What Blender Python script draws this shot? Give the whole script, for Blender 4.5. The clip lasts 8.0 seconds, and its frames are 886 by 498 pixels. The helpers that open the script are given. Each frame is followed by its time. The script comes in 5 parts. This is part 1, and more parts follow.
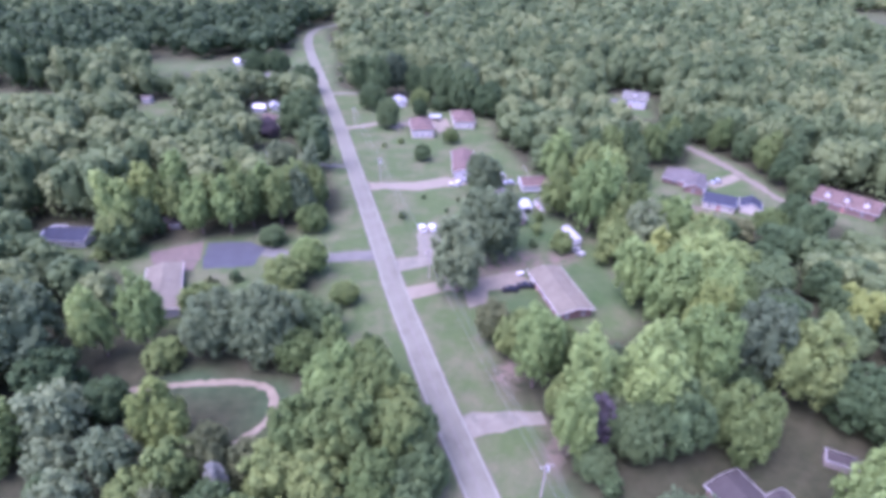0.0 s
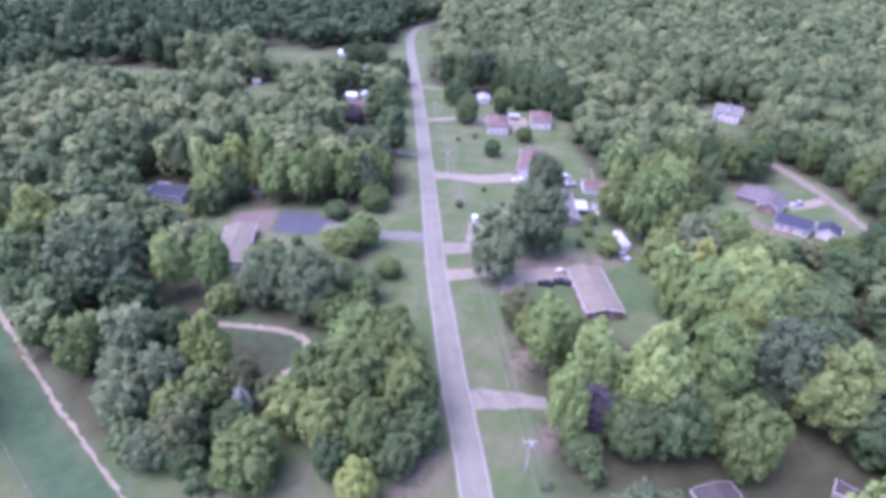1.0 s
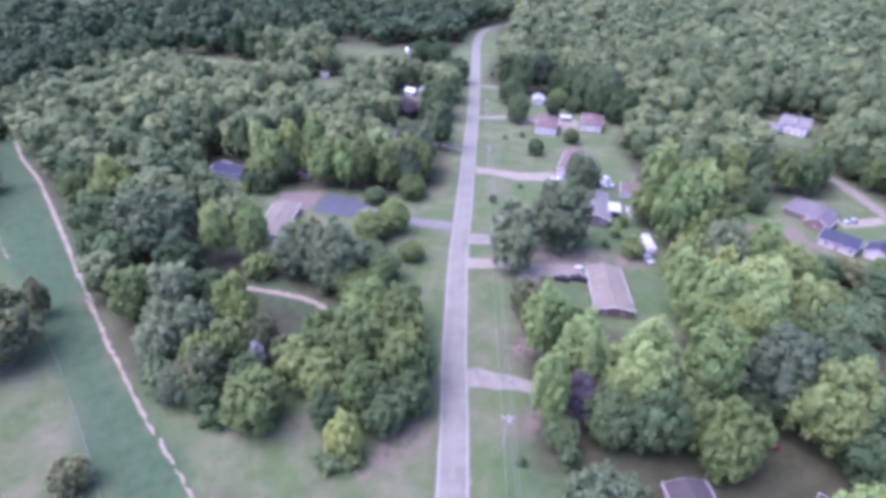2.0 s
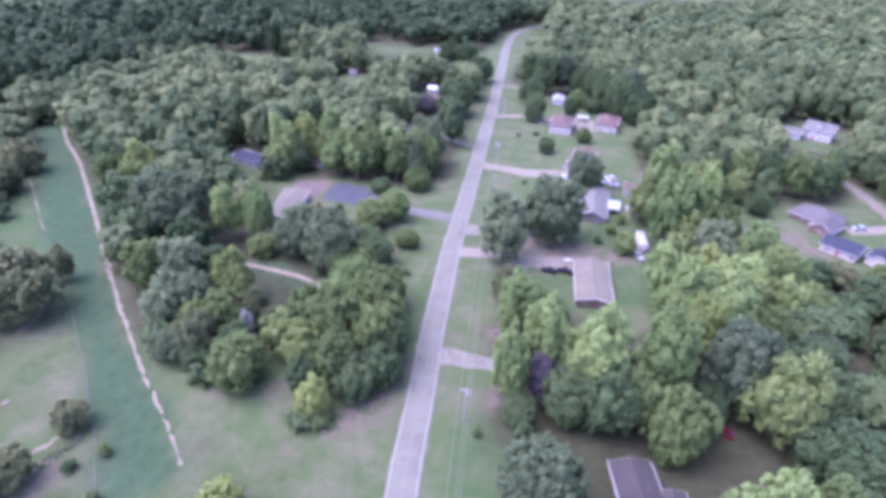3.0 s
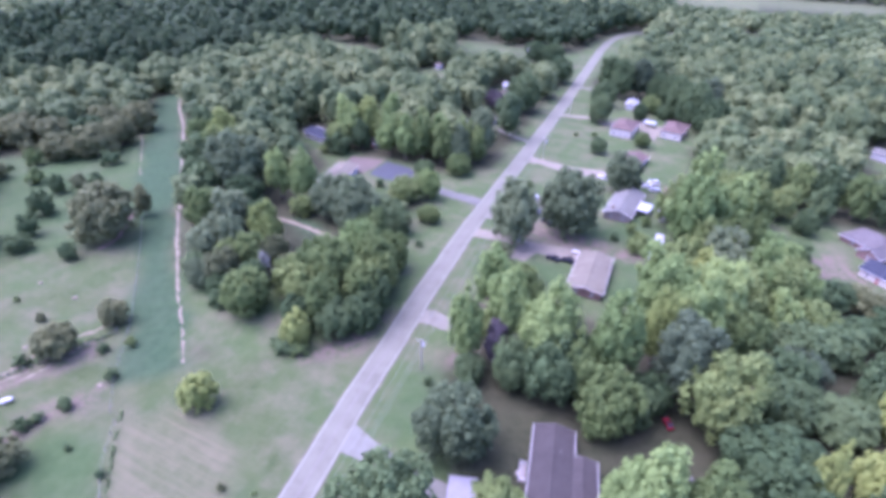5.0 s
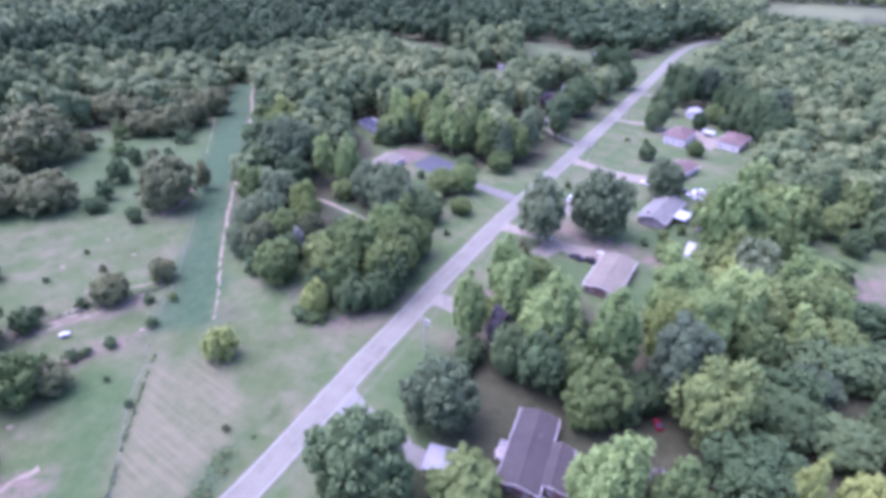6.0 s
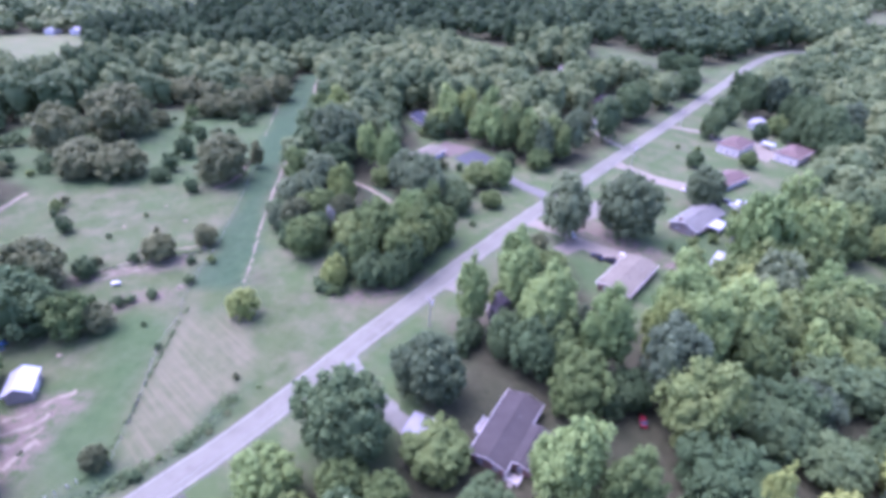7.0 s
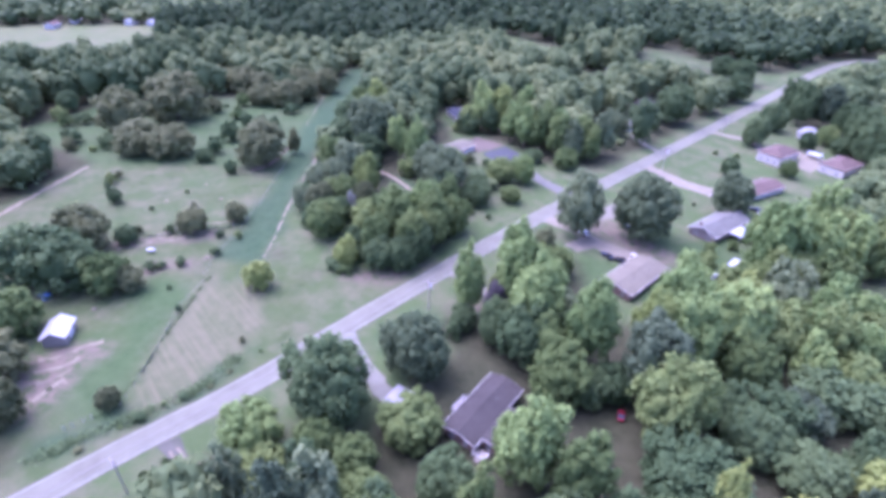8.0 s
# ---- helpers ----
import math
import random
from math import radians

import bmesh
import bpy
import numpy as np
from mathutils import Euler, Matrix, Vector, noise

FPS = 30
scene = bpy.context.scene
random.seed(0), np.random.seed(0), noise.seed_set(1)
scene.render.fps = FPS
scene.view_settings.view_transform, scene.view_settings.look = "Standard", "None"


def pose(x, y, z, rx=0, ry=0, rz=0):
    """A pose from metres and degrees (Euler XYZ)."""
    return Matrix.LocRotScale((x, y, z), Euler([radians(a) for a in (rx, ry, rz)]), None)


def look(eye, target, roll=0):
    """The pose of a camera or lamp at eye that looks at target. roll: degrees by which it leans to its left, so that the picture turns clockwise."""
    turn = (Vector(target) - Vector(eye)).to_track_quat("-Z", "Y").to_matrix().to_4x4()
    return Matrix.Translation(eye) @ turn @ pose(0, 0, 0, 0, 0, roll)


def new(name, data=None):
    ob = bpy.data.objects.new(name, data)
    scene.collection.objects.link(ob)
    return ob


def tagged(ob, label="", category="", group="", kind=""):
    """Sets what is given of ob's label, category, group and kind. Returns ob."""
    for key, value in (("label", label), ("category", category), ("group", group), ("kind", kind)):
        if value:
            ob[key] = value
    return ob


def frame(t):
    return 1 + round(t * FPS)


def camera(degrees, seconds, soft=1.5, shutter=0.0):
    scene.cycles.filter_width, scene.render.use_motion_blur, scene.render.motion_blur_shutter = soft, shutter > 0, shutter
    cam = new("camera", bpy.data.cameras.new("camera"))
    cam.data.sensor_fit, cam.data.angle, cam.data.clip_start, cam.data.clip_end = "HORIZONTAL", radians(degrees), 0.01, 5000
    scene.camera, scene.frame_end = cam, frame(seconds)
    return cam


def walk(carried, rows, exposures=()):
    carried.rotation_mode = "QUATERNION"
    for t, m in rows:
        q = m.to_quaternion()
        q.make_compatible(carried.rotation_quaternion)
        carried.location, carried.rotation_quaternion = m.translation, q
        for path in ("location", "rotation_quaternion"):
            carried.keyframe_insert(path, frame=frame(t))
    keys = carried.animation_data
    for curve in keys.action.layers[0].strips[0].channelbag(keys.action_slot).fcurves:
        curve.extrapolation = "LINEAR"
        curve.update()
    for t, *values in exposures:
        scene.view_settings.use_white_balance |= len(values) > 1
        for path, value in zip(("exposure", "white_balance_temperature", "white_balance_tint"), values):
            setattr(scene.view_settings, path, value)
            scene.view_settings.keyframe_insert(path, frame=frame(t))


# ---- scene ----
cam = camera(79.3, 8.0, soft=4.5)
PATH = [
    (0, (4.92, -3.849, 89.167), (5.305, -2.194, 88.112), 1.4),
    (0.5, (11.094, -9.64, 89.55), (11.307, -7.956, 88.494), 1.8),
    (1, (17.704, -14.677, 89.96), (17.752, -12.981, 88.901), 1.9),
    (1.5, (24.36, -18.649, 90.275), (24.261, -16.956, 89.214), 1.9),
    (3, (47.212, -27.7, 91.267), (46.863, -26.04, 90.207), 1.6),
    (3.5, (55.331, -29.56, 91.231), (54.895, -27.921, 90.172), 1.6),
    (4, (63.782, -30.949, 91.289), (63.253, -29.338, 90.229), 1.6),
    (5.5, (86.686, -32.496, 91.311), (85.867, -31.01, 90.251), 1.8),
    (6, (94.437, -31.976, 91.312), (93.504, -30.56, 90.253), 1.9),
    (6.5, (102.007, -30.847, 91.332), (100.974, -29.503, 90.271), 2.1),
    (7, (109.809, -29.114, 91.215), (108.683, -27.847, 90.152), 2.2),
    (7.5, (117.032, -26.877, 91.398), (115.825, -25.69, 90.333), 2.2),
    (8, (123.888, -23.857, 91.592), (122.623, -22.735, 90.523), 2.2),
]
walk(cam, [(t, look(eye, target, roll)) for t, eye, target, roll in PATH], exposures=[(0.0, 2.15, 5120, 53.5), (3.5, 2.21, 5080, 53.5), (8.0, 2.34, 5000, 54.5)])

# ---- light ----
SUN_ELEVATION, SUN_TURN = 64.0, 255.0
world = bpy.data.worlds.new("world")
scene.world = world
world.use_nodes = True
wn = world.node_tree.nodes
sky = wn.new("ShaderNodeTexSky")
sky.sky_type = 'NISHITA'
sky.sun_disc = False
sky.sun_elevation = radians(SUN_ELEVATION)
sky.sun_rotation = radians(SUN_TURN)
sky.air_density, sky.dust_density, sky.ozone_density = 1.0, 4.0, 1.0
wn["Background"].inputs["Strength"].default_value = 0.15
world.node_tree.links.new(sky.outputs[0], wn["Background"].inputs["Color"])
sun = new("sun", bpy.data.lights.new("sun", "SUN"))
sun.data.energy = 1.0
sun.data.angle = radians(60)
sun.data.color = (1.0, 0.95, 0.88)
a, b = radians(SUN_ELEVATION), radians(SUN_TURN)
sun.matrix_world = look((0, 0, 0), (-math.sin(b) * math.cos(a), -math.cos(b) * math.cos(a), -math.sin(a)))


# ---- materials ----
def ramp_node(nt, fac, stops):
    n = nt.nodes.new("ShaderNodeValToRGB")
    while len(n.color_ramp.elements) < len(stops):
        n.color_ramp.elements.new(0.5)
    for e, (p, c) in zip(n.color_ramp.elements, stops):
        e.position, e.color = p, (*c, 1)
    nt.links.new(fac, n.inputs[0])
    return n.outputs[0]


def noise_node(nt, scale, detail=4.0, vec=None, rough=0.6):
    n = nt.nodes.new("ShaderNodeTexNoise")
    n.inputs["Scale"].default_value = scale
    n.inputs["Detail"].default_value = detail
    n.inputs["Roughness"].default_value = rough
    if vec is not None:
        nt.links.new(vec, n.inputs["Vector"])
    return n.outputs["Fac"]


def mix_node(nt, fac, one, two, kind="MIX"):
    n = nt.nodes.new("ShaderNodeMix")
    n.data_type, n.blend_type = "RGBA", kind
    for value, slot in ((fac, 0), (one, 6), (two, 7)):
        if isinstance(value, (int, float)):
            n.inputs[slot].default_value = value
        elif isinstance(value, tuple):
            n.inputs[slot].default_value = (*value, 1)
        else:
            nt.links.new(value, n.inputs[slot])
    return n.outputs[2]


def math_node(nt, op, one, two=0.0):
    n = nt.nodes.new("ShaderNodeMath")
    n.operation = op
    for i, value in enumerate((one, two)):
        if isinstance(value, (int, float)):
            n.inputs[i].default_value = value
        else:
            nt.links.new(value, n.inputs[i])
    return n.outputs[0]


def shade(color, k):
    return tuple(min(1.0, c * k) for c in color)


def blank(name):
    m = bpy.data.materials.new(name)
    m.use_nodes = True
    return m, m.node_tree, m.node_tree.nodes["Principled BSDF"]


def surface(name, color, rough=0.85, var=0.3, scale=0.6, fine=6.0, bump=0.05, metal=0.0, stain=None, each=0.0):
    """A weathered plain surface: two scales of tone, stains and fine relief."""
    m, nt, p = blank(name)
    pos = nt.nodes.new("ShaderNodeNewGeometry").outputs["Position"]
    big, small = noise_node(nt, scale, 4, pos), noise_node(nt, fine, 3, pos)
    c = ramp_node(nt, big, [(0.3, shade(color, 1 - var)), (0.7, shade(color, 1 + var))])
    c = mix_node(nt, 0.35, c, ramp_node(nt, small, [(0.3, shade(color, 1 - var)), (0.7, shade(color, 1 + var))]))
    if stain:
        spots = ramp_node(nt, noise_node(nt, scale * 0.45, 5, pos, 0.7), [(0.52, (0, 0, 0)), (0.68, (1, 1, 1))])
        c = mix_node(nt, spots, c, stain)
    if each:
        r = nt.nodes.new("ShaderNodeObjectInfo").outputs["Random"]
        h = nt.nodes.new("ShaderNodeHueSaturation")
        nt.links.new(c, h.inputs["Color"])
        nt.links.new(math_node(nt, "ADD", math_node(nt, "MULTIPLY", r, 2 * each), 1 - each), h.inputs["Value"])
        c = h.outputs[0]
    nt.links.new(c, p.inputs["Base Color"])
    p.inputs["Roughness"].default_value, p.inputs["Metallic"].default_value = rough, metal
    p.inputs["Specular IOR Level"].default_value = 0.15 if rough >= 0.8 else 0.5
    if bump:
        b = nt.nodes.new("ShaderNodeBump")
        b.inputs["Strength"].default_value, b.inputs["Distance"].default_value = 0.5, bump
        nt.links.new(small, b.inputs["Height"])
        nt.links.new(b.outputs[0], p.inputs["Normal"])
    return m


def shingle(name, color, course=0.16, rough=0.9):
    """Roof shingles in courses along the slope, with streaks and single darker tabs."""
    m, nt, p = blank(name)
    pos = nt.nodes.new("ShaderNodeTexCoord").outputs["Object"]
    brick = nt.nodes.new("ShaderNodeTexBrick")
    brick.inputs["Scale"].default_value = 1.0
    brick.inputs["Brick Width"].default_value = 0.34
    brick.inputs["Row Height"].default_value = course
    brick.inputs["Mortar Size"].default_value = 0.012
    brick.inputs["Color1"].default_value = (*shade(color, 0.8), 1)
    brick.inputs["Color2"].default_value = (*shade(color, 1.15), 1)
    brick.inputs["Mortar"].default_value = (*shade(color, 0.5), 1)
    turn = nt.nodes.new("ShaderNodeMapping")
    turn.inputs["Rotation"].default_value = (0, 0, radians(90))
    nt.links.new(pos, turn.inputs[0])
    nt.links.new(turn.outputs[0], brick.inputs[0])
    streak = noise_node(nt, 0.35, 5, pos, 0.7)
    c = mix_node(nt, 0.5, brick.outputs["Color"], ramp_node(nt, streak, [(0.35, shade(color, 0.72)), (0.65, shade(color, 1.2))]))
    nt.links.new(c, p.inputs["Base Color"])
    p.inputs["Roughness"].default_value = rough
    p.inputs["Specular IOR Level"].default_value = 0.15
    return m


def foliage(name, dark, light, warm, joined=False):
    """Leaves: tone by leaf, by tree and by patch; some light passes through."""
    m, nt, p = blank(name)
    geo = nt.nodes.new("ShaderNodeNewGeometry")
    if joined:
        n = nt.nodes.new("ShaderNodeAttribute")
        n.attribute_name = "tone"
        tree = n.outputs["Fac"]
    else:
        tree = nt.nodes.new("ShaderNodeObjectInfo").outputs["Random"]
    soft = tuple(0.45 * a + 0.55 * b for a, b in zip(dark, light))
    c = ramp_node(nt, geo.outputs["Random Per Island"], [(0.0, tuple(0.5 * (a + b) for a, b in zip(soft, light))), (0.6, shade(light, 0.96)), (1.0, shade(light, 1.05))])
    patch = noise_node(nt, 0.16, 3, geo.outputs["Position"])
    c = mix_node(nt, ramp_node(nt, patch, [(0.4, (0, 0, 0)), (0.75, (0.36, 0.36, 0.36))]), c, warm)
    h = nt.nodes.new("ShaderNodeHueSaturation")
    nt.links.new(c, h.inputs["Color"])
    h.inputs["Saturation"].default_value = 1.07
    spread = 1.0 if joined else 0.45
    nt.links.new(math_node(nt, "ADD", math_node(nt, "MULTIPLY", tree, spread), 1 - spread / 2), h.inputs["Value"])
    nt.links.new(math_node(nt, "SUBTRACT", 0.515 if joined else 0.510, math_node(nt, "MULTIPLY", tree, 0.065 if joined else 0.022)), h.inputs["Hue"])
    nt.links.new(h.outputs[0], p.inputs["Base Color"])
    p.inputs["Roughness"].default_value = 0.75
    p.inputs["Specular IOR Level"].default_value = 0.15
    t = nt.nodes.new("ShaderNodeBsdfTranslucent")
    nt.links.new(h.outputs[0], t.inputs[0])
    mx = nt.nodes.new("ShaderNodeMixShader")
    mx.inputs[0].default_value = 0.3
    out = nt.nodes["Material Output"]
    nt.links.new(p.outputs[0], mx.inputs[1])
    nt.links.new(t.outputs[0], mx.inputs[2])
    nt.links.new(mx.outputs[0], out.inputs[0])
    return m


LEAF = {
    'd': foliage("leaves_dark", (0.040, 0.066, 0.028), (0.080, 0.122, 0.052), (0.094, 0.126, 0.048)),
    'm': foliage("leaves_green", (0.064, 0.094, 0.034), (0.127, 0.176, 0.062), (0.159, 0.186, 0.060)),
    'l': foliage("leaves_light", (0.092, 0.138, 0.046), (0.178, 0.248, 0.088), (0.198, 0.252, 0.084)),
    'y': foliage("leaves_yellow_green", (0.108, 0.144, 0.042), (0.200, 0.250, 0.080), (0.224, 0.252, 0.076)),
    'b': foliage("leaves_grey_green", (0.061, 0.088, 0.044), (0.121, 0.160, 0.080), (0.129, 0.160, 0.076)),
    'k': foliage("leaves_deep_blue_green", (0.036, 0.056, 0.032), (0.070, 0.100, 0.054), (0.078, 0.104, 0.052)),
    'p': foliage("leaves_brownish", (0.066, 0.076, 0.036), (0.119, 0.138, 0.062), (0.131, 0.142, 0.060)),
    'u': foliage("leaves_purple", (0.046, 0.040, 0.044), (0.084, 0.074, 0.080), (0.085, 0.085, 0.07)),
    'g': foliage("leaves_pale_grey", (0.16, 0.17, 0.13), (0.28, 0.29, 0.24), (0.26, 0.27, 0.22)),
}
WOODS_LEAF = foliage("woodland_leaves", (0.045, 0.070, 0.034), (0.092, 0.136, 0.058), (0.108, 0.150, 0.060), True)
BARK = surface("bark", (0.13, 0.105, 0.085), var=0.4, scale=1.5, fine=9, bump=0.05)
ASPHALT = surface("old_asphalt", (0.120, 0.121, 0.089), rough=0.9, var=0.12, scale=0.25, fine=5, bump=0.01, stain=(0.098, 0.098, 0.071))
PAINT_WHITE = surface("road_paint_white", (0.205, 0.203, 0.175), var=0.25, scale=0.8, fine=8, bump=0)
PAINT_YELLOW = surface("road_paint_yellow", (0.135, 0.125, 0.105), var=0.3, scale=0.8, fine=8, bump=0)
CONCRETE = surface("concrete", (0.152, 0.137, 0.099), var=0.16, scale=0.3, fine=4, bump=0.01, stain=(0.124, 0.112, 0.083))
GRAVEL = surface("gravel", (0.132, 0.126, 0.094), var=0.25, scale=0.4, fine=7, bump=0.03, stain=(0.095, 0.1, 0.075))
BLUE_ASPHALT = surface("dark_asphalt", (0.048, 0.053, 0.058), var=0.15, scale=0.3, fine=5, bump=0.01)
SAND = surface("pale_sand", (0.152, 0.133, 0.092), var=0.25, scale=0.5, fine=5, bump=0.05, stain=(0.115, 0.10, 0.072))
SIDING_WHITE = surface("white_siding", (0.45, 0.44, 0.43), rough=0.6, var=0.08, scale=0.5, fine=5, bump=0)
SIDING_CREAM = surface("cream_siding", (0.44, 0.40, 0.35), rough=0.6, var=0.1, scale=0.5, fine=5, bump=0)
BRICK = surface("brick_wall", (0.17, 0.115, 0.098), var=0.25, scale=1.0, fine=9, bump=0.01)
GREY_BRICK = surface("weathered_grey_brick", (0.185, 0.160, 0.150), var=0.25, scale=1.0, fine=9, bump=0.01)
TRIM = surface("white_trim", (0.46, 0.455, 0.45), rough=0.5, var=0.06, scale=1, fine=6, bump=0)
DARK_TRIM = surface("dark_trim", (0.08, 0.07, 0.07), rough=0.5, var=0.1, bump=0)
METAL_ROOF = surface("pale_metal_roof", (0.34, 0.35, 0.365), rough=0.4, var=0.08, scale=0.5, fine=3, bump=0, metal=0.3)
DOOR_PAINT = surface("door_paint", (0.30, 0.12, 0.10), rough=0.5, var=0.1, bump=0)
WOOD_POLE = surface("weathered_pole", (0.30, 0.27, 0.24), var=0.25, scale=2, fine=12, bump=0.01)
PORCELAIN = surface("pale_insulator", (0.5, 0.5, 0.52), rough=0.3, var=0.05, bump=0)
CABLE = surface("cable", (0.16, 0.16, 0.17), rough=0.6, var=0.1, bump=0)
TYRE = surface("tyre_rubber", (0.02, 0.02, 0.02), rough=0.8, var=0.1, bump=0)
BLUE_SHEET = surface("blue_tarpaulin", (0.10, 0.20, 0.45), rough=0.5, var=0.2, bump=0)
GREY_POST = surface("grey_timber", (0.24, 0.22, 0.19), var=0.25, scale=2, fine=9, bump=0.01)


def glossy(name, color, rough=0.25, metal=0.0):
    m, nt, p = blank(name)
    pos = nt.nodes.new("ShaderNodeNewGeometry").outputs["Position"]
    c = ramp_node(nt, noise_node(nt, 1.3, 3, pos), [(0.3, shade(color, 0.9)), (0.7, shade(color, 1.1))])
    nt.links.new(c, p.inputs["Base Color"])
    p.inputs["Roughness"].default_value, p.inputs["Metallic"].default_value = rough, metal
    return m


GLASS = glossy("window_glass", (0.03, 0.035, 0.045), 0.08)
CAR_WHITE, CAR_BLACK, CAR_SILVER, CAR_RED = (glossy("car_white", (0.55, 0.55, 0.55)), glossy("car_black", (0.02, 0.02, 0.025)),
                                             glossy("car_silver", (0.45, 0.46, 0.48), 0.3, 0.5), glossy("car_red", (0.22, 0.02, 0.03)))


# ---- plan: road line, clearings ----
ROAD = [(35.5, -75), (35.0, -50), (33.6, -25), (33.0, -5), (31.2, 12), (28.0, 35), (26.0, 55), (23.6, 75), (21.8, 95), (20.0, 115), (18.6, 140),
        (16.8, 172), (14.6, 210), (12.0, 255), (9.0, 300), (6.0, 340), (2.6, 385), (-0.4, 425), (-2.0, 455), (-1.7, 485), (1.5, 512), (10, 534), (30, 550), (62, 560), (110, 566)]


def smooth_line(points, step=2.5):
    """A line through the points with rounded corners."""
    p = np.array(points, float)
    out = []
    for i in range(len(p) - 1):
        a, b, c, d = p[max(i - 1, 0)], p[i], p[i + 1], p[min(i + 2, len(p) - 1)]
        n = max(2, int(np.linalg.norm(c - b) / step))
        for t in np.arange(n) / n:
            out.append(0.5 * (2 * b + (c - a) * t + (2 * a - 5 * b + 4 * c - d) * t ** 2 + (3 * b - a - 3 * c + d) * t ** 3))
    return np.array(out + [p[-1]])


ROAD_LINE = smooth_line(ROAD)


def road_x(y):
    return np.interp(y, ROAD_LINE[:, 1], ROAD_LINE[:, 0])


CLEAR = {
    "west_field": [(21, -40), (4, -44), (-20, -40), (-60, -50), (-95, -38), (-121, 1), (-180, -18), (-198, 15), (-190, 62), (-176, 82), (-142, 113), (-194, 168), (-189, 184),
                   (-110, 112), (-60, 66), (-36, 46), (-15, 30), (2, 34), (9, 42), (14, 56), (21, 66), (30, 40), (34, -5), (36, -60)],
    "verge_west": [(22, 62), (13, 76), (4, 92), (-4, 99), (-2, 127), (-6, 159), (9, 168), (6, 200), (2, 260), (-5, 340), (-14, 400), (-14, 470), (8, 545), (20, 540), (6, 470), (14, 330), (20, 200), (22, 120)],
    "verge_east": [(34, -75), (49, -75), (48, -12), (43, -2), (42, 0), (44, 18), (46, 40), (40, 52), (42, 67), (37, 78), (42, 88), (44, 104), (34, 118), (20, 118), (28, 60)],
    "far_verge": [(4, 345), (14, 372), (19, 420), (19, 456), (12, 488), (2, 500), (-3, 430)],
    "grove_edge": [(-44, 46), (-42, 58), (-24, 62), (-12, 72), (-6, 78), (8, 78), (16, 66), (18, 54), (12, 40), (-4, 32), (-20, 32)],
    "lane_loop": [(-42, 94), (-28, 94), (-10, 89), (-8, 80), (-16, 71), (-22, 74), (-18, 82), (-38, 88)],
    "west_yard": [(-92, 170), (-66, 168), (-60, 158), (-46, 152), (-38, 154.5), (-14, 156), (-2, 158), (2, 128), (-24, 124), (-36, 111), (-49, 118), (-56, 140), (-84, 153)],
    "east_yards": [(20, 118), (42, 104), (55, 92), (70, 86), (82, 92), (88, 112), (90, 128), (84, 143), (80, 165), (92, 172), (86, 190), (82, 234), (90, 250), (86, 275), (62, 294), (44, 303), (12, 330), (14, 200)],
    "near_house": [(40, -10), (46, 42), (60, 50), (85, 66), (104, 66), (108, 44), (90, 20), (60, 10)],
    "tan_house": [(55, 311), (73, 312), (72, 331), (56, 331)],
    "east_clearing": [(166, 212), (173, 210), (177.5, 188), (178.5, 165), (175, 138), (166, 136), (140, 133), (128, 142), (112, 154), (106, 182), (128, 184), (150, 179), (160, 186), (166, 196)],
    "red_house": [(178, 128), (186, 116), (202, 126), (202, 146), (192, 152), (172, 142)],
    "white_house": [(152, 250), (176, 242), (196, 278), (180, 294), (160, 280)],
    "north_paddock": [(-119, 407), (-70, 415), (-8, 408), (-6, 392), (-14, 362), (-56, 384), (-96, 366)],
    "north_lawn": [(-98, 314), (-74, 316), (-70, 282), (-92, 276)],
    "north_houses": [(-30, 240), (-14, 246), (-12, 300), (-36, 296)],
    "purple_house": [(-28, 206), (-10, 204), (-8, 232), (-26, 232)],
    "west_ride": [(-215, 334), (-167, 325), (-126, 330), (-126, 339), (-167, 343), (-215, 352)],
    "far_field": [(-470, -14), (-462, 5), (-452, 42), (-418, 100), (-394, 108), (-336, 94), (-322, 60), (-326, 28), (-385, -14)],
    "north_field": [(20, 790), (120, 800), (300, 860), (330, 940), (120, 960), (10, 900)],
    "east_field": [(640, 590), (690, 560), (660, 490), (600, 500)],
}
CLEAR = {k: np.array(v, float) for k, v in CLEAR.items()}
PASTURE = np.array([(-121, 1), (-110, 12), (-88, 45), (-72, 68), (-95, 92), (-120, 114), (-142, 113), (-176, 82), (-190, 62), (-198, 15), (-180, -18)], float)
FRESH = np.array([(-18, 2), (-13, 6), (-5, -2), (10, -14), (22, -23), (21, -33), (8, -36), (0, -20), (-14, -12), (-24, -4)], float)
STRIP = np.array([(-12, 25), (-36, 44), (-70, 73), (-110, 111), (-150, 148), (-192, 186), (-196, 168), (-134, 111), (-90, 74), (-62, 51), (-40, 30), (-22, 12)], float)
DITCH = np.array([(21, 4), (26, -2), (28.8, -10), (28.4, -20), (27.6, -42), (22, -42), (22.6, -20), (23, -10)], float)
# leaf litter and tree shade by the near house, both painted as woodland floor
SHADED_LITTER = [np.array(q, float) for q in ([(57, 22), (54, 46), (66, 54), (86, 67), (106, 67), (109, 44), (93, 21), (84, 20), (70, 12), (60, 14)], [(41, 50), (40, 60), (46, 68), (60, 58), (50, 46)])]
MOWN = [np.array(q, float) for q in ([(44, 105), (50, 109.5), (58, 109.5), (58.5, 92), (52, 86), (46, 92)], [(34, 31), (37, 50), (45, 52), (52, 44), (47, 31)], [(66, 154), (84, 152), (78, 129), (62, 132)], [(70, 124), (84, 118), (84, 100), (72, 96), (69.5, 100)])]
LOOP_GREEN = np.array([(-46, 90), (-20, 88), (-12, 84), (-14, 74), (-30, 66), (-46, 78)], float)
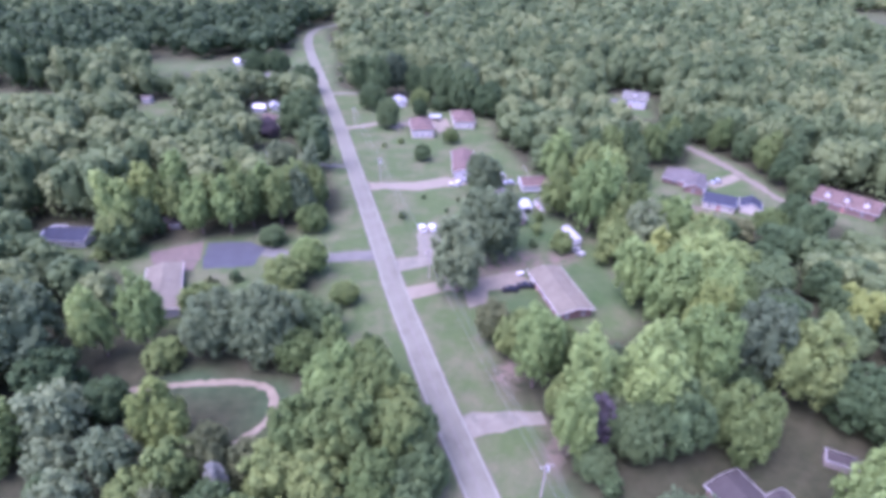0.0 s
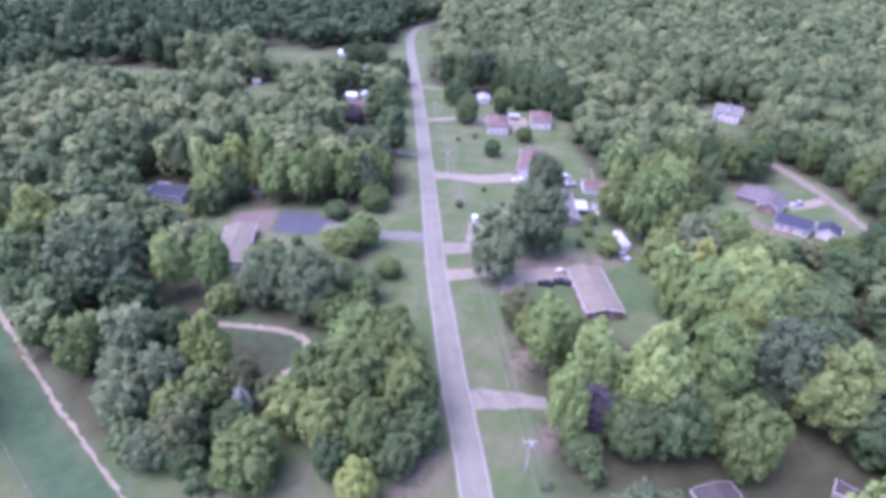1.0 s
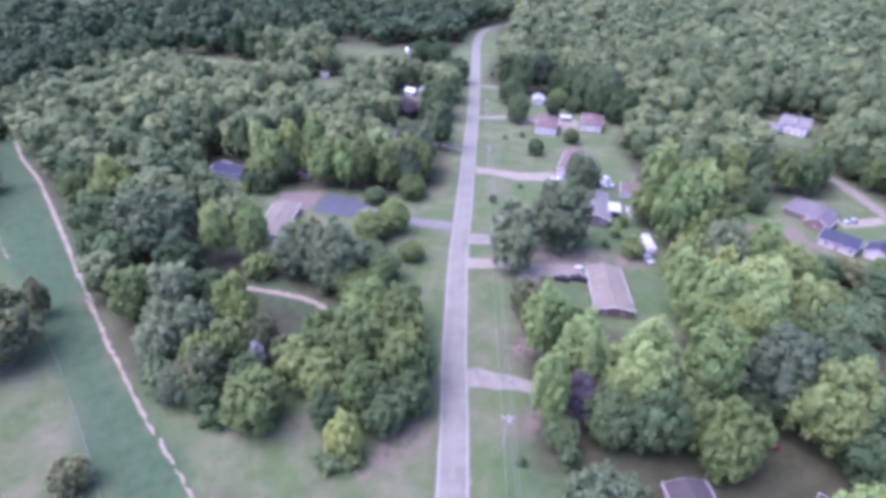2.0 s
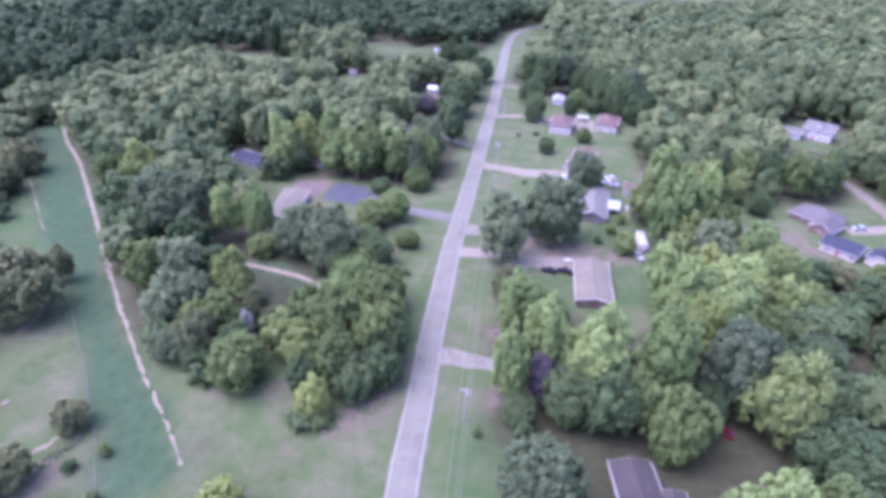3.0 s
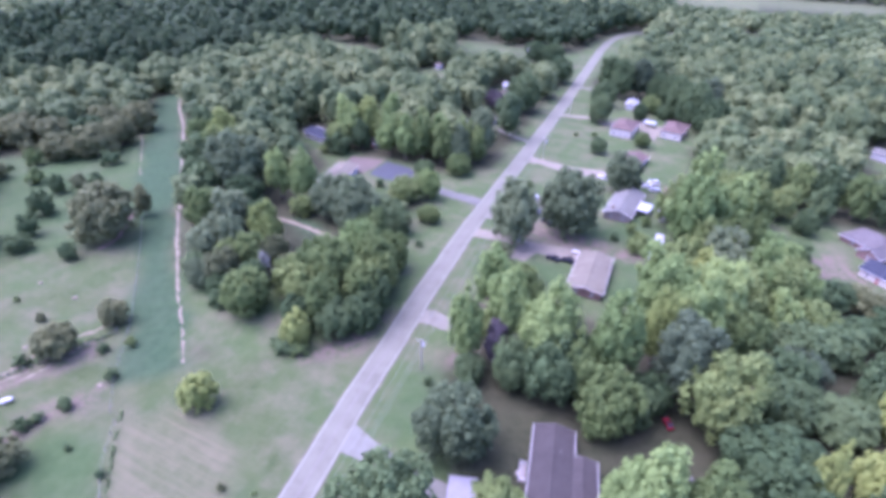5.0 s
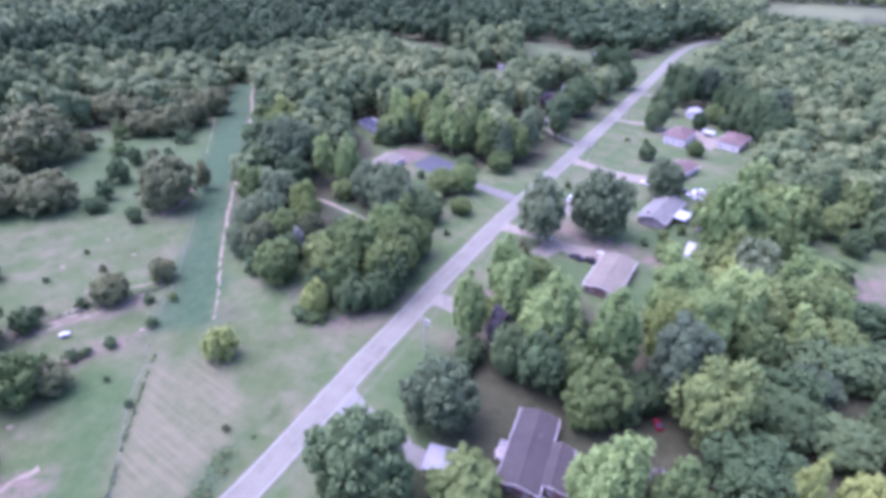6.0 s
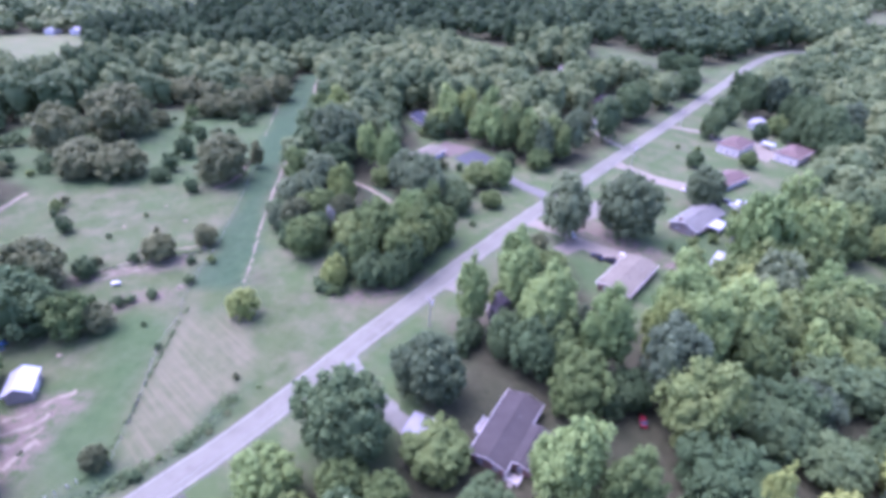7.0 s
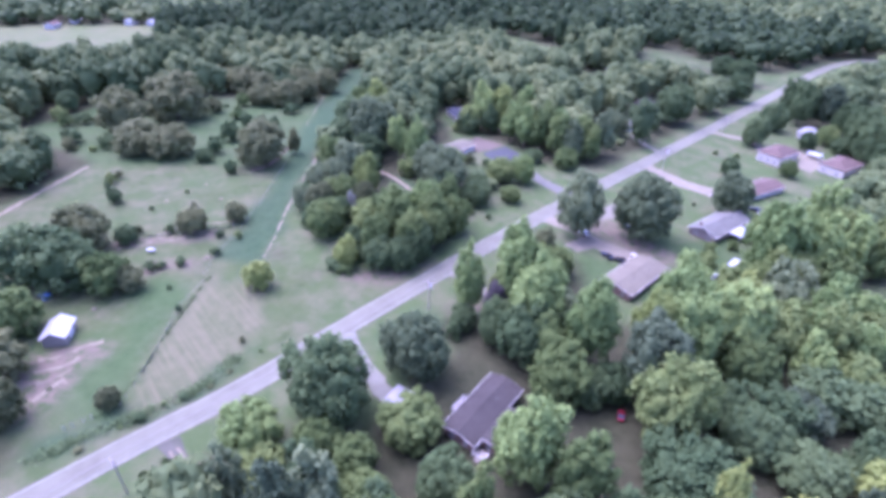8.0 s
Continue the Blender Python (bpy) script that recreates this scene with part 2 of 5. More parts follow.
BARE = np.array([(-12, 6), (-2, 18), (12, 15), (25, -8), (27, -24), (12, -14)], float)
SOILS = [np.array(q, float) for q in (
    [(12, 37), (19, 50), (20.5, 62), (17.5, 65), (15, 53), (9, 43)], [(-9, 45), (-5, 57), (-2.5, 55), (-5, 43)],
    [(-52, -4), (-44, 6), (-38, 24), (-33, 21), (-38, 8), (-46, -8)], [(-34, -10), (-26, 8), (-23, 14), (-22, 6), (-27, -9)],
    [(-8, -40), (-8, -24), (0, -22), (10, -32), (12, -38)], [(37, 76), (42, 86), (46, 84), (43, 72)], [(38, 56), (42, 64), (46, 62), (42, 54)],
    [(112, 152), (134, 158), (140, 140), (124, 140)], [(104, 180), (118, 186), (130, 189), (118, 182)], [(54, 122), (78, 128), (78, 122), (60, 118)], [(31, 127), (38, 134), (53, 130), (63, 131), (66, 123), (52, 118), (40, 120)], [(-4, -36), (-6, -27), (-1, -21), (5, -27), (9, -34), (4, -38)])]


def inside(poly, x, y):
    """Which of the points lie in the outline."""
    hit = np.zeros(x.shape, bool)
    for (ax, ay), (bx, by) in zip(poly, np.roll(poly, -1, axis=0)):
        cross = (ay > y) != (by > y)
        hit ^= cross & (x < (bx - ax) * (y - ay) / (by - ay + 1e-12) + ax)
    return hit


def wobble(x, y, size, k=0):
    return size * (np.sin(x * 0.21 + 1.3 * k + 1.7 * np.sin(y * 0.13)) + 0.6 * np.sin(y * 0.37 + x * 0.11 + k) + 0.4 * np.sin(x * 0.83 - y * 0.6))


def is_clear(x, y):
    hit = np.abs(x - road_x(y)) < 8
    hit &= (y > -80) & (y < 600)
    for poly in CLEAR.values():
        hit |= inside(poly, x, y)
    return hit


# ---- building helpers ----
def part(name, bm, material, parent, label=""):
    me = bpy.data.meshes.new(name)
    bm.to_mesh(me)
    bm.free()
    me.materials.append(material)
    ob = new(name, me)
    ob.parent = parent
    if label:
        ob["label"] = label
    return ob


def mesh_thing(name, bm, material, smooth=False):
    me = bpy.data.meshes.new(name)
    bm.to_mesh(me)
    bm.free()
    me.materials.append(material)
    if smooth:
        for f in me.polygons:
            f.use_smooth = True
    return new(name, me)


def thing(name, m, label, category, group=""):
    ob = new(name)
    ob.empty_display_size = 0.5
    ob.matrix_world = m
    return tagged(ob, label, category, group)


def box(bm, x0, x1, y0, y1, z0, z1, bevel=0.0):
    vs = [bm.verts.new((x, y, z)) for x in (x0, x1) for y in (y0, y1) for z in (z0, z1)]
    fs = [bm.faces.new([vs[i] for i in f]) for f in ((0, 1, 3, 2), (4, 6, 7, 5), (0, 4, 5, 1), (2, 3, 7, 6), (0, 2, 6, 4), (1, 5, 7, 3))]
    if bevel:
        bmesh.ops.bevel(bm, geom=list({e for f in fs for e in f.edges}), offset=bevel, segments=1, affect='EDGES')
    return bm


def boxed(x0, x1, y0, y1, z0, z1, bevel=0.0):
    return box(bmesh.new(), x0, x1, y0, y1, z0, z1, bevel)


def tube(bm, a, b, ra, rb, n=8):
    """A tapered round bar from a to b."""
    a, b = Vector(a), Vector(b)
    q = (b - a).to_track_quat('Z', 'Y')
    rings = []
    for c, r in ((a, ra), (b, rb)):
        rings.append([bm.verts.new(c + q @ Vector((r * math.cos(t), r * math.sin(t), 0))) for t in np.arange(n) * 2 * math.pi / n])
    for i in range(n):
        bm.faces.new((rings[0][i], rings[0][(i + 1) % n], rings[1][(i + 1) % n], rings[1][i]))
    bm.faces.new(rings[0][::-1])
    bm.faces.new(rings[1])
    return bm


def quick_mesh(name, verts, tris, material):
    """A mesh of triangles from arrays."""
    me = bpy.data.meshes.new(name)
    me.vertices.add(len(verts))
    me.vertices.foreach_set("co", np.ascontiguousarray(verts, dtype=np.float32).ravel())
    me.loops.add(tris.size)
    me.loops.foreach_set("vertex_index", np.ascontiguousarray(tris, dtype=np.int32).ravel())
    me.polygons.add(len(tris))
    me.polygons.foreach_set("loop_start", np.arange(0, tris.size, 3, dtype=np.int32))
    me.update(calc_edges=True)
    me.materials.append(material)
    return me


# ---- ground ----
def make_ground():
    """One sheet to the horizon, finer round the village, with how wooded or tree-shaded, dry, lush or bare it is."""
    far = np.array([3000, 2200, 1500, 1100, 900, 760, 650, 560, 480, 420, 370, 320, 280, 250, 232])
    xs = np.concatenate([-far[:8], np.arange(-476, -226, 8.0), np.arange(-220, 221, 2.2), far[::-1]])
    ys = np.concatenate([[-3000, -1500, -700, -350, -200, -130, -100], np.arange(-80, 350, 2.2), np.arange(356, 700, 12), [740, 800, 860, 920, 1000, 1200, 1600, 2200, 3000]])
    gx, gy = np.meshgrid(xs, ys)
    wx, wy = gx + wobble(gx, gy, 1.1), gy + wobble(gy, gx, 1.1, 2)
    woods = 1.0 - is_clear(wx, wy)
    # these outlines darken the ground colour where trees shade it
    for q in SHADED_LITTER:
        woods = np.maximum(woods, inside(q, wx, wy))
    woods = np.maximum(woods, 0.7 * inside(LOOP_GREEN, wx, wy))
    lush = (inside(STRIP, wx, wy) | inside(DITCH, wx, wy) | inside(CLEAR["lane_loop"], wx, wy) | inside(LOOP_GREEN, wx, wy)) * 1.0
    bare = inside(BARE, wx, wy) * 1.0
    hay = (inside(CLEAR["far_field"], wx, wy) | inside(CLEAR["north_field"], wx, wy) | inside(CLEAR["east_field"], wx, wy)) * 1.0
    fresh = np.maximum(inside(FRESH, wx, wy) * 1.0, inside(PASTURE, wx, wy) * 0.8)
    for q in MOWN:
        fresh = np.maximum(fresh, inside(q, wx, wy))
    soil = np.zeros(gx.shape)
    for q in SOILS:
        soil = np.maximum(soil, inside(q, gx + wobble(gx, gy, 1.5, 5), gy + wobble(gy, gx, 1.5, 7)))
    field = inside(CLEAR["west_field"], wx, wy) * 1.0

    def soft(a):
        p = np.pad(a, 1, mode="edge")
        return (p[:-2, 1:-1] + p[2:, 1:-1] + p[1:-1, :-2] + p[1:-1, 2:] + 2 * a) / 6

    h, w = gx.shape
    verts = np.stack([gx, gy, np.zeros_like(gx)], -1).reshape(-1, 3)
    i = (np.arange(h - 1)[:, None] * w + np.arange(w - 1)[None]).ravel()
    tris = np.concatenate([np.stack([i, i + 1, i + w + 1], -1), np.stack([i, i + w + 1, i + w], -1)])
    m, nt, p = blank("ground_cover")
    pos = nt.nodes.new("ShaderNodeNewGeometry").outputs["Position"]

    def weight(name):
        n = nt.nodes.new("ShaderNodeAttribute")
        n.attribute_name = name
        return n.outputs["Fac"]

    coarse, middle, fine = noise_node(nt, 0.05, 5, pos), noise_node(nt, 0.35, 5, pos, 0.7), noise_node(nt, 2.5, 4, pos, 0.7)
    grass = ramp_node(nt, coarse, [(0.35, (0.040, 0.067, 0.022)), (0.65, (0.062, 0.089, 0.031))])
    grass = mix_node(nt, 0.45, grass, ramp_node(nt, middle, [(0.3, (0.034, 0.061, 0.021)), (0.55, (0.062, 0.090, 0.033)), (0.8, (0.092, 0.107, 0.052))]))
    grass = mix_node(nt, 0.3, grass, ramp_node(nt, fine, [(0.3, (0.027, 0.048, 0.018)), (0.7, (0.087, 0.118, 0.047))]))
    field_c = ramp_node(nt, noise_node(nt, 0.12, 6, pos, 0.75), [(0.3, (0.030, 0.055, 0.017)), (0.5, (0.056, 0.074, 0.029)), (0.75, (0.088, 0.095, 0.048))])
    c = mix_node(nt, math_node(nt, "MULTIPLY", weight("field"), ramp_node(nt, coarse, [(0.35, (0, 0, 0)), (0.6, (1, 1, 1))])), grass, field_c)
    dry = ramp_node(nt, noise_node(nt, 0.085, 5, pos, 0.7), [(0.45, (0, 0, 0)), (0.63, (0.72, 0.72, 0.72))])
    c = mix_node(nt, dry, c, ramp_node(nt, fine, [(0.3, (0.082, 0.082, 0.046)), (0.7, (0.125, 0.122, 0.076))]))
    c = mix_node(nt, math_node(nt, "MULTIPLY", weight("fresh"), 0.75), c, ramp_node(nt, middle, [(0.3, (0.030, 0.060, 0.020)), (0.7, (0.052, 0.086, 0.031))]))
    c = mix_node(nt, math_node(nt, "MULTIPLY", weight("lush"), 0.85), c, ramp_node(nt, middle, [(0.3, (0.023, 0.048, 0.022)), (0.7, (0.040, 0.072, 0.033))]))
    c = mix_node(nt, math_node(nt, "MULTIPLY", weight("bare"), 0.8), c, ramp_node(nt, middle, [(0.3, (0.066, 0.076, 0.034)), (0.7, (0.100, 0.105, 0.056))]))
    rows = nt.nodes.new("ShaderNodeMapping")
    rows.inputs["Rotation"].default_value = (0, 0, radians(46))
    rows.inputs["Scale"].default_value = (0.05, 1.0, 1.0)
    nt.links.new(pos, rows.inputs[0])
    streaks = ramp_node(nt, noise_node(nt, 0.8, 3, rows.outputs[0]), [(0.42, (0, 0, 0)), (0.62, (0.6, 0.6, 0.6))])
    c = mix_node(nt, math_node(nt, "MULTIPLY", weight("bare"), streaks), c, (0.120, 0.112, 0.068))
    c = mix_node(nt, math_node(nt, "MULTIPLY", weight("hay"), 0.9), c, ramp_node(nt, coarse, [(0.35, (0.078, 0.102, 0.038)), (0.65, (0.108, 0.112, 0.058))]))
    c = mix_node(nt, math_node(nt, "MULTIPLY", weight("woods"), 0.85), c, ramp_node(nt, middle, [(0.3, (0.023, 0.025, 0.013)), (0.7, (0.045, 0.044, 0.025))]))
    dirt = math_node(nt, "MULTIPLY", weight("soil"), ramp_node(nt, middle, [(0.40, (0, 0, 0)), (0.54, (1, 1, 1))]))
    c = mix_node(nt, dirt, c, ramp_node(nt, fine, [(0.3, (0.085, 0.070, 0.051)), (0.7, (0.145, 0.120, 0.090))]))
    nt.links.new(c, p.inputs["Base Color"])
    p.inputs["Roughness"].default_value = 0.95
    p.inputs["Specular IOR Level"].default_value = 0.1
    b = nt.nodes.new("ShaderNodeBump")
    b.inputs["Strength"].default_value, b.inputs["Distance"].default_value = 0.7, 0.25
    nt.links.new(fine, b.inputs["Height"])
    nt.links.new(b.outputs[0], p.inputs["Normal"])
    me = quick_mesh("ground", verts, tris, m)
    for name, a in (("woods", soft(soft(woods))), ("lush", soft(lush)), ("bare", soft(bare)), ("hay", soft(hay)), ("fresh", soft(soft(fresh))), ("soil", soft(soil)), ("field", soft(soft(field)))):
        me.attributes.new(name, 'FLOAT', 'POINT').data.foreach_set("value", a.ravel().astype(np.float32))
    tagged(new("ground", me), "patchy green lawns, rough pasture, dark woodland floor and painted tree shade", "ground", kind="structure")


make_ground()


def ribbon(line, left, right, z, rough=0.0, seed=0):
    """A strip along a line, from left to right of it, with uneven edges."""
    rng = np.random.default_rng(seed)
    d = np.gradient(line, axis=0)
    n = np.stack([d[:, 1], -d[:, 0]], -1) / np.linalg.norm(d, axis=1)[:, None]
    k = len(line)
    la, ra = left + rough * rng.standard_normal(k), right + rough * rng.standard_normal(k)
    v = np.concatenate([np.c_[line + n * la[:, None], np.full(k, z)], np.c_[line + n * ra[:, None], np.full(k, z)]])
    i = np.arange(k - 1)
    return v, np.concatenate([np.stack([i, i + k, i + k + 1], -1), np.stack([i, i + k + 1, i + 1], -1)])


def strip_object(name, line, left, right, z, material, rough=0.0, seed=0):
    v, f = ribbon(line, left, right, z, rough, seed)
    return new(name, quick_mesh(name, v, f, material))


GRIT = surface("gravel_shoulder", (0.085, 0.085, 0.058), var=0.25, scale=0.6, fine=6, bump=0.03, stain=(0.14, 0.15, 0.08))
road = tagged(strip_object("road", ROAD_LINE, -3.2, 2.9, 0.05, ASPHALT), "pale worn asphalt two-lane country road", "road", kind="structure")
tagged(strip_object("road_shoulder", ROAD_LINE, -3.5, 3.2, 0.03, GRIT, 0.12, 3), "gritty gravel shoulder under the road edges", "shoulder", kind="structure")
for left, right, paint, label in ((-3.02, -2.84, PAINT_WHITE, "white edge line"), (2.54, 2.72, PAINT_WHITE, "white edge line"),
                                  (-0.31, -0.20, PAINT_YELLOW, "faded yellow centre line"), (-0.10, 0.01, PAINT_YELLOW, "faded yellow centre line")):
    line = strip_object("road_line", ROAD_LINE, left, right, 0.056, paint)
    line.parent = road
    line["label"] = label


def patch(name, points, z, material, label, category, edge=0.25, seed=1):
    """A flat patch of paving or bare earth with a slightly uneven outline."""
    rng = np.random.default_rng(seed)
    p = np.array(points, float)
    out = []
    for a, b in zip(p, np.roll(p, -1, axis=0)):
        n = max(1, int(np.linalg.norm(b - a) / 2.0))
        for t in np.arange(n) / n:
            out.append(a + (b - a) * t + rng.normal(0, edge, 2) * (t > 0))
    bm = bmesh.new()
    top = [bm.verts.new((x, y, z)) for x, y in out]
    f = bm.faces.new(top)
    r = bmesh.ops.extrude_face_region(bm, geom=[f])
    for v in r["geom"]:
        if isinstance(v, bmesh.types.BMVert):
            v.co.z = z - 0.1
    bmesh.ops.recalc_face_normals(bm, faces=bm.faces)
    return tagged(mesh_thing(name, bm, material), label, category, kind="structure")


patch("driveway", [(30.5, 22), (31.5, 29), (36, 27.5), (43, 26), (56, 25), (56, 20.5), (42, 22), (37, 22)], 0.04, surface("worn_concrete", (0.128, 0.130, 0.104), var=0.2, scale=0.3, fine=4, bump=0.01, stain=(0.090, 0.096, 0.066)), "worn pale concrete driveway flaring onto the road", "driveway", 0.25)
patch("driveway", [(25, 71), (37, 69.6), (44, 68), (44, 64.5), (37, 65), (26, 64)], 0.04, GRAVEL, "short grey gravel driveway beside the road", "driveway", 0.3, 2)
patch("driveway", [(21.5, 118), (33, 118.5), (44, 118.3), (58, 120.5), (58, 112.2), (46, 112), (34, 114.3), (22, 111.8)], 0.04, CONCRETE, "long pale concrete driveway to the pinkish-roofed house", "driveway", 0.12, 3)
patch("parking_pad", [(38.5, 113.5), (45.5, 112.6), (43.4, 105.5), (37.8, 105.5)], 0.03, CONCRETE, "square concrete parking pad in the lawn", "parking pad", 0.12, 4)
patch("driveway", [(20, 133), (29, 133.5), (32, 152), (40, 152), (38, 138), (35, 128), (28, 127), (20.5, 126)], 0.03, GRAVEL, "grey gravel yard with parked cars", "driveway", 0.35, 5)
patch("driveway", [(17.5, 191.5), (22, 189), (36, 187), (50, 189.5), (60, 186), (57, 180.5), (47, 180.5), (38, 179), (24, 183), (18, 182)], 0.03, CONCRETE, "pale driveway curving to a red-roofed house", "driveway", 0.2, 6)
patch("driveway", [(17.5, 139.4), (8, 139.8), (0, 140.4), (-8, 143), (-17, 147.5), (-19, 143), (-9, 138), (0, 135.2), (8, 134.4), (17.5, 133.6)], 0.03, surface("worn_grey_asphalt", (0.100, 0.100, 0.084), var=0.18, scale=0.3, fine=5, bump=0.01, stain=(0.072, 0.078, 0.066)), "worn pale grey drive crossing the verge", "driveway", 0.2, 7)
patch("turning_place", [(-17, 147), (-22, 151.4), (-35, 153.2), (-34.3, 138), (-20, 137)], 0.034, BLUE_ASPHALT, "bluish dark asphalt turning place beside a long house", "driveway", 0.2, 17)
patch("driveway", [(11, 319), (28, 316), (28, 313), (11, 314)], 0.03, GRAVEL, "pale gravel side drive", "driveway", 0.2, 8)
patch("driveway", [(14, 257), (34, 262), (42, 252), (40, 248), (32, 257), (15, 252)], 0.03, CONCRETE, "pale concrete drive to the large house", "driveway", 0.2, 9)
patch("driveway", [(14, 205), (6, 207), (-8, 215), (-9, 218), (7, 210), (14, 209)], 0.03, GRAVEL, "narrow gravel side drive", "driveway", 0.2, 10)
patch("driveway", [(166, 211), (170, 211), (175, 190), (174.6, 165), (173, 138), (169.8, 138), (170.8, 165), (169.6, 186)], 0.03, surface("tan_dirt", (0.125, 0.112, 0.084), var=0.25, scale=0.4, fine=5, bump=0.03, stain=(0.08, 0.085, 0.05)), "tan dirt road past the far houses", "dirt road", 0.4, 11)
patch("driveway", [(152, 165), (170, 172), (170, 167), (153, 160.4)], 0.035, CONCRETE, "short concrete drive to a grey-roofed house", "driveway", 0.2, 12)
patch("driveway", [(36.8, -20.4), (37, -16), (41, -16.4), (52, -15.6), (52, -18.6), (41.5, -19.4)], 0.04, surface("dark_gravel", (0.075, 0.074, 0.058), var=0.25, scale=0.5, fine=6, bump=0.03, stain=(0.055, 0.06, 0.04)), "dark gravel driveway beside the road", "driveway", 0.2, 14)
for k, off in enumerate((-0.75, 0.75)):
    tagged(strip_object("wheel_track", smooth_line([(39.5, -18.1 + off), (44, -17.6 + off), (51.5, -17.0 + off)], 0.8), -0.26, 0.26, 0.05, SAND, 0.06, 31 + k), "pale worn wheel track on a dark driveway", "track", kind="structure")
patch("courtyard", [(57.5, 242), (66, 240), (67, 262), (58, 264), (40, 258), (41, 252), (57, 256)], 0.03, CONCRETE, "pale concrete courtyard between two red-roofed blocks", "courtyard", 0.2, 15)
patch("patio", [(-47.5, 138.2), (-51.5, 150.5), (-36.4, 154), (-35.6, 146), (-37, 137.6)], 0.05, surface("pink_paving", (0.098, 0.080, 0.064), var=0.2, stain=(0.062, 0.062, 0.042)), "pinkish paved yard behind a long house", "patio", 0.1, 13)

LOOP = smooth_line([(-46, 90.5), (-38.5, 91.2), (-28, 90.6), (-18.5, 88.9), (-12.6, 85.5), (-11.8, 80), (-14, 75.5), (-18, 72.5), (-24, 70)], 1.2)
tagged(strip_object("sand_lane", LOOP, -0.9, 0.9, 0.03, SAND, 0.16, 4), "curving pale sand lane among trees", "lane", kind="structure")
TRACK = smooth_line([(-192, 184), (-168, 161), (-144, 142), (-115, 115.3), (-95, 96.6), (-74, 77), (-58, 62.3), (-37.5, 44.4), (-24.6, 34.4), (-14.3, 25.4)], 1.2)
reach = np.clip((-TRACK[:, 0] - 20) / 60, 0, 1)
tagged(strip_object("sand_track", TRACK, -0.26 - 0.34 * reach, 0.26 + 0.34 * reach, 0.03, SAND, 0.20, 5), "straight pale sandy footpath beside a mown strip", "path", kind="structure")
RED_EARTH = surface("reddish_earth", (0.135, 0.100, 0.078), var=0.25, scale=0.6, fine=5, bump=0.03, stain=(0.085, 0.082, 0.05))
for k, (line, half, mat, label) in enumerate((([(-91, 72), (-85, 66), (-80.2, 60), (-77.5, 55), (-77, 49)], 0.8, RED_EARTH, "worn reddish earth path beside a field tree"),
                                              ([(-158, 130), (-143, 118), (-125, 103), (-113, 93)], 0.2, SAND, "narrow pale path along the mown strip"))):
    tagged(strip_object("worn_path", smooth_line(line, 1.0), -half, half, 0.03, mat, 0.2, 21 + k), label, "path", kind="structure")
FIELD_TRACK = smooth_line([(-84, -42), (-92.4, -32.7), (-100, -24), (-110, -12), (-119, -1)], 1.5)
tagged(strip_object("field_track", FIELD_TRACK, -1.0, 1.0, 0.03, SAND, 0.3, 6), "pale dirt track along the pasture edge", "track", kind="structure")
for k, (line, half) in enumerate((([(-52, -7), (-47.5, 3), (-46.4, 14), (-41, 28)], 0.35), ([(-49, -6), (-45, 3), (-43.4, 12), (-39, 21)], 0.7), ([(-46, -8), (-42.4, 3), (-40.6, 11)], 0.4), ([(-4.6, -34.4), (-3.2, -30), (-3.6, -26), (-3, -21)], 0.45), ([(-1.4, -35.6), (0.6, -31), (0, -26.5)], 0.5), ([(8.4, -37.4), (6.6, -34), (6, -30.6)], 0.7), ([(3.4, -36.4), (3.6, -32.4), (2.6, -29)], 0.35))):
    tagged(strip_object("eroded_bank", smooth_line(line, 0.9), -half, half, 0.035 + 0.005 * k, SAND, 0.4, 7 + k), "pale eroded sandy bank in the pasture", "bank", kind="structure")


# ---- trees ----
def icosphere(level):
    bm = bmesh.new()
    bmesh.ops.create_icosphere(bm, subdivisions=level, radius=1)
    v = np.array([q.co[:] for q in bm.verts])
    f = np.array([[q.index for q in t.verts] for t in bm.faces])
    bm.free()
    return v, f


ICO1, ICO2 = icosphere(1), icosphere(2)
OCTA = (np.array([(1, 0, 0), (-1, 0, 0), (0, 1, 0), (0, -1, 0), (0, 0, 1), (0, 0, -1)], float), np.array([(0, 2, 4), (2, 1, 4), (1, 3, 4), (3, 0, 4), (2, 0, 5), (1, 2, 5), (3, 1, 5), (0, 3, 5)]))


def sprays(rng, centres, normals, size):
    """Small pointed leaf sprays at the given places, facing roughly along the normals."""
    n = len(centres)
    t = np.cross(normals, rng.standard_normal((n, 3)))
    t /= np.linalg.norm(t, axis=1)[:, None] + 1e-9
    u = np.cross(normals, t)
    s = size * rng.uniform(0.6, 1.3, n)[:, None]
    lift = normals * s * rng.uniform(-0.15, 0.3, n)[:, None]
    a, b, c = centres - t * s * 0.55 - u * s * 0.3, centres + t * s * 0.55 - u * s * 0.3, centres + u * s * 0.62 + lift
    return np.stack([a, b, c], 1).reshape(-1, 3), np.arange(3 * n).reshape(-1, 3)


FORMS = {  # leaders, their spread, half-width, foot and lowest top, height over radius, tuft squash
    "round": (9, 0.46, 0.50, 0.04, 0.76, 2.1, 0.64), "tall": (7, 0.44, 0.44, 0.09, 0.66, 2.6, 0.58),
    "spire": (6, 0.38, 0.44, 0.13, 0.60, 3.4, 0.50), "bush": (4, 0.42, 0.56, 0.0, 0.70, 1.8, 0.58)}


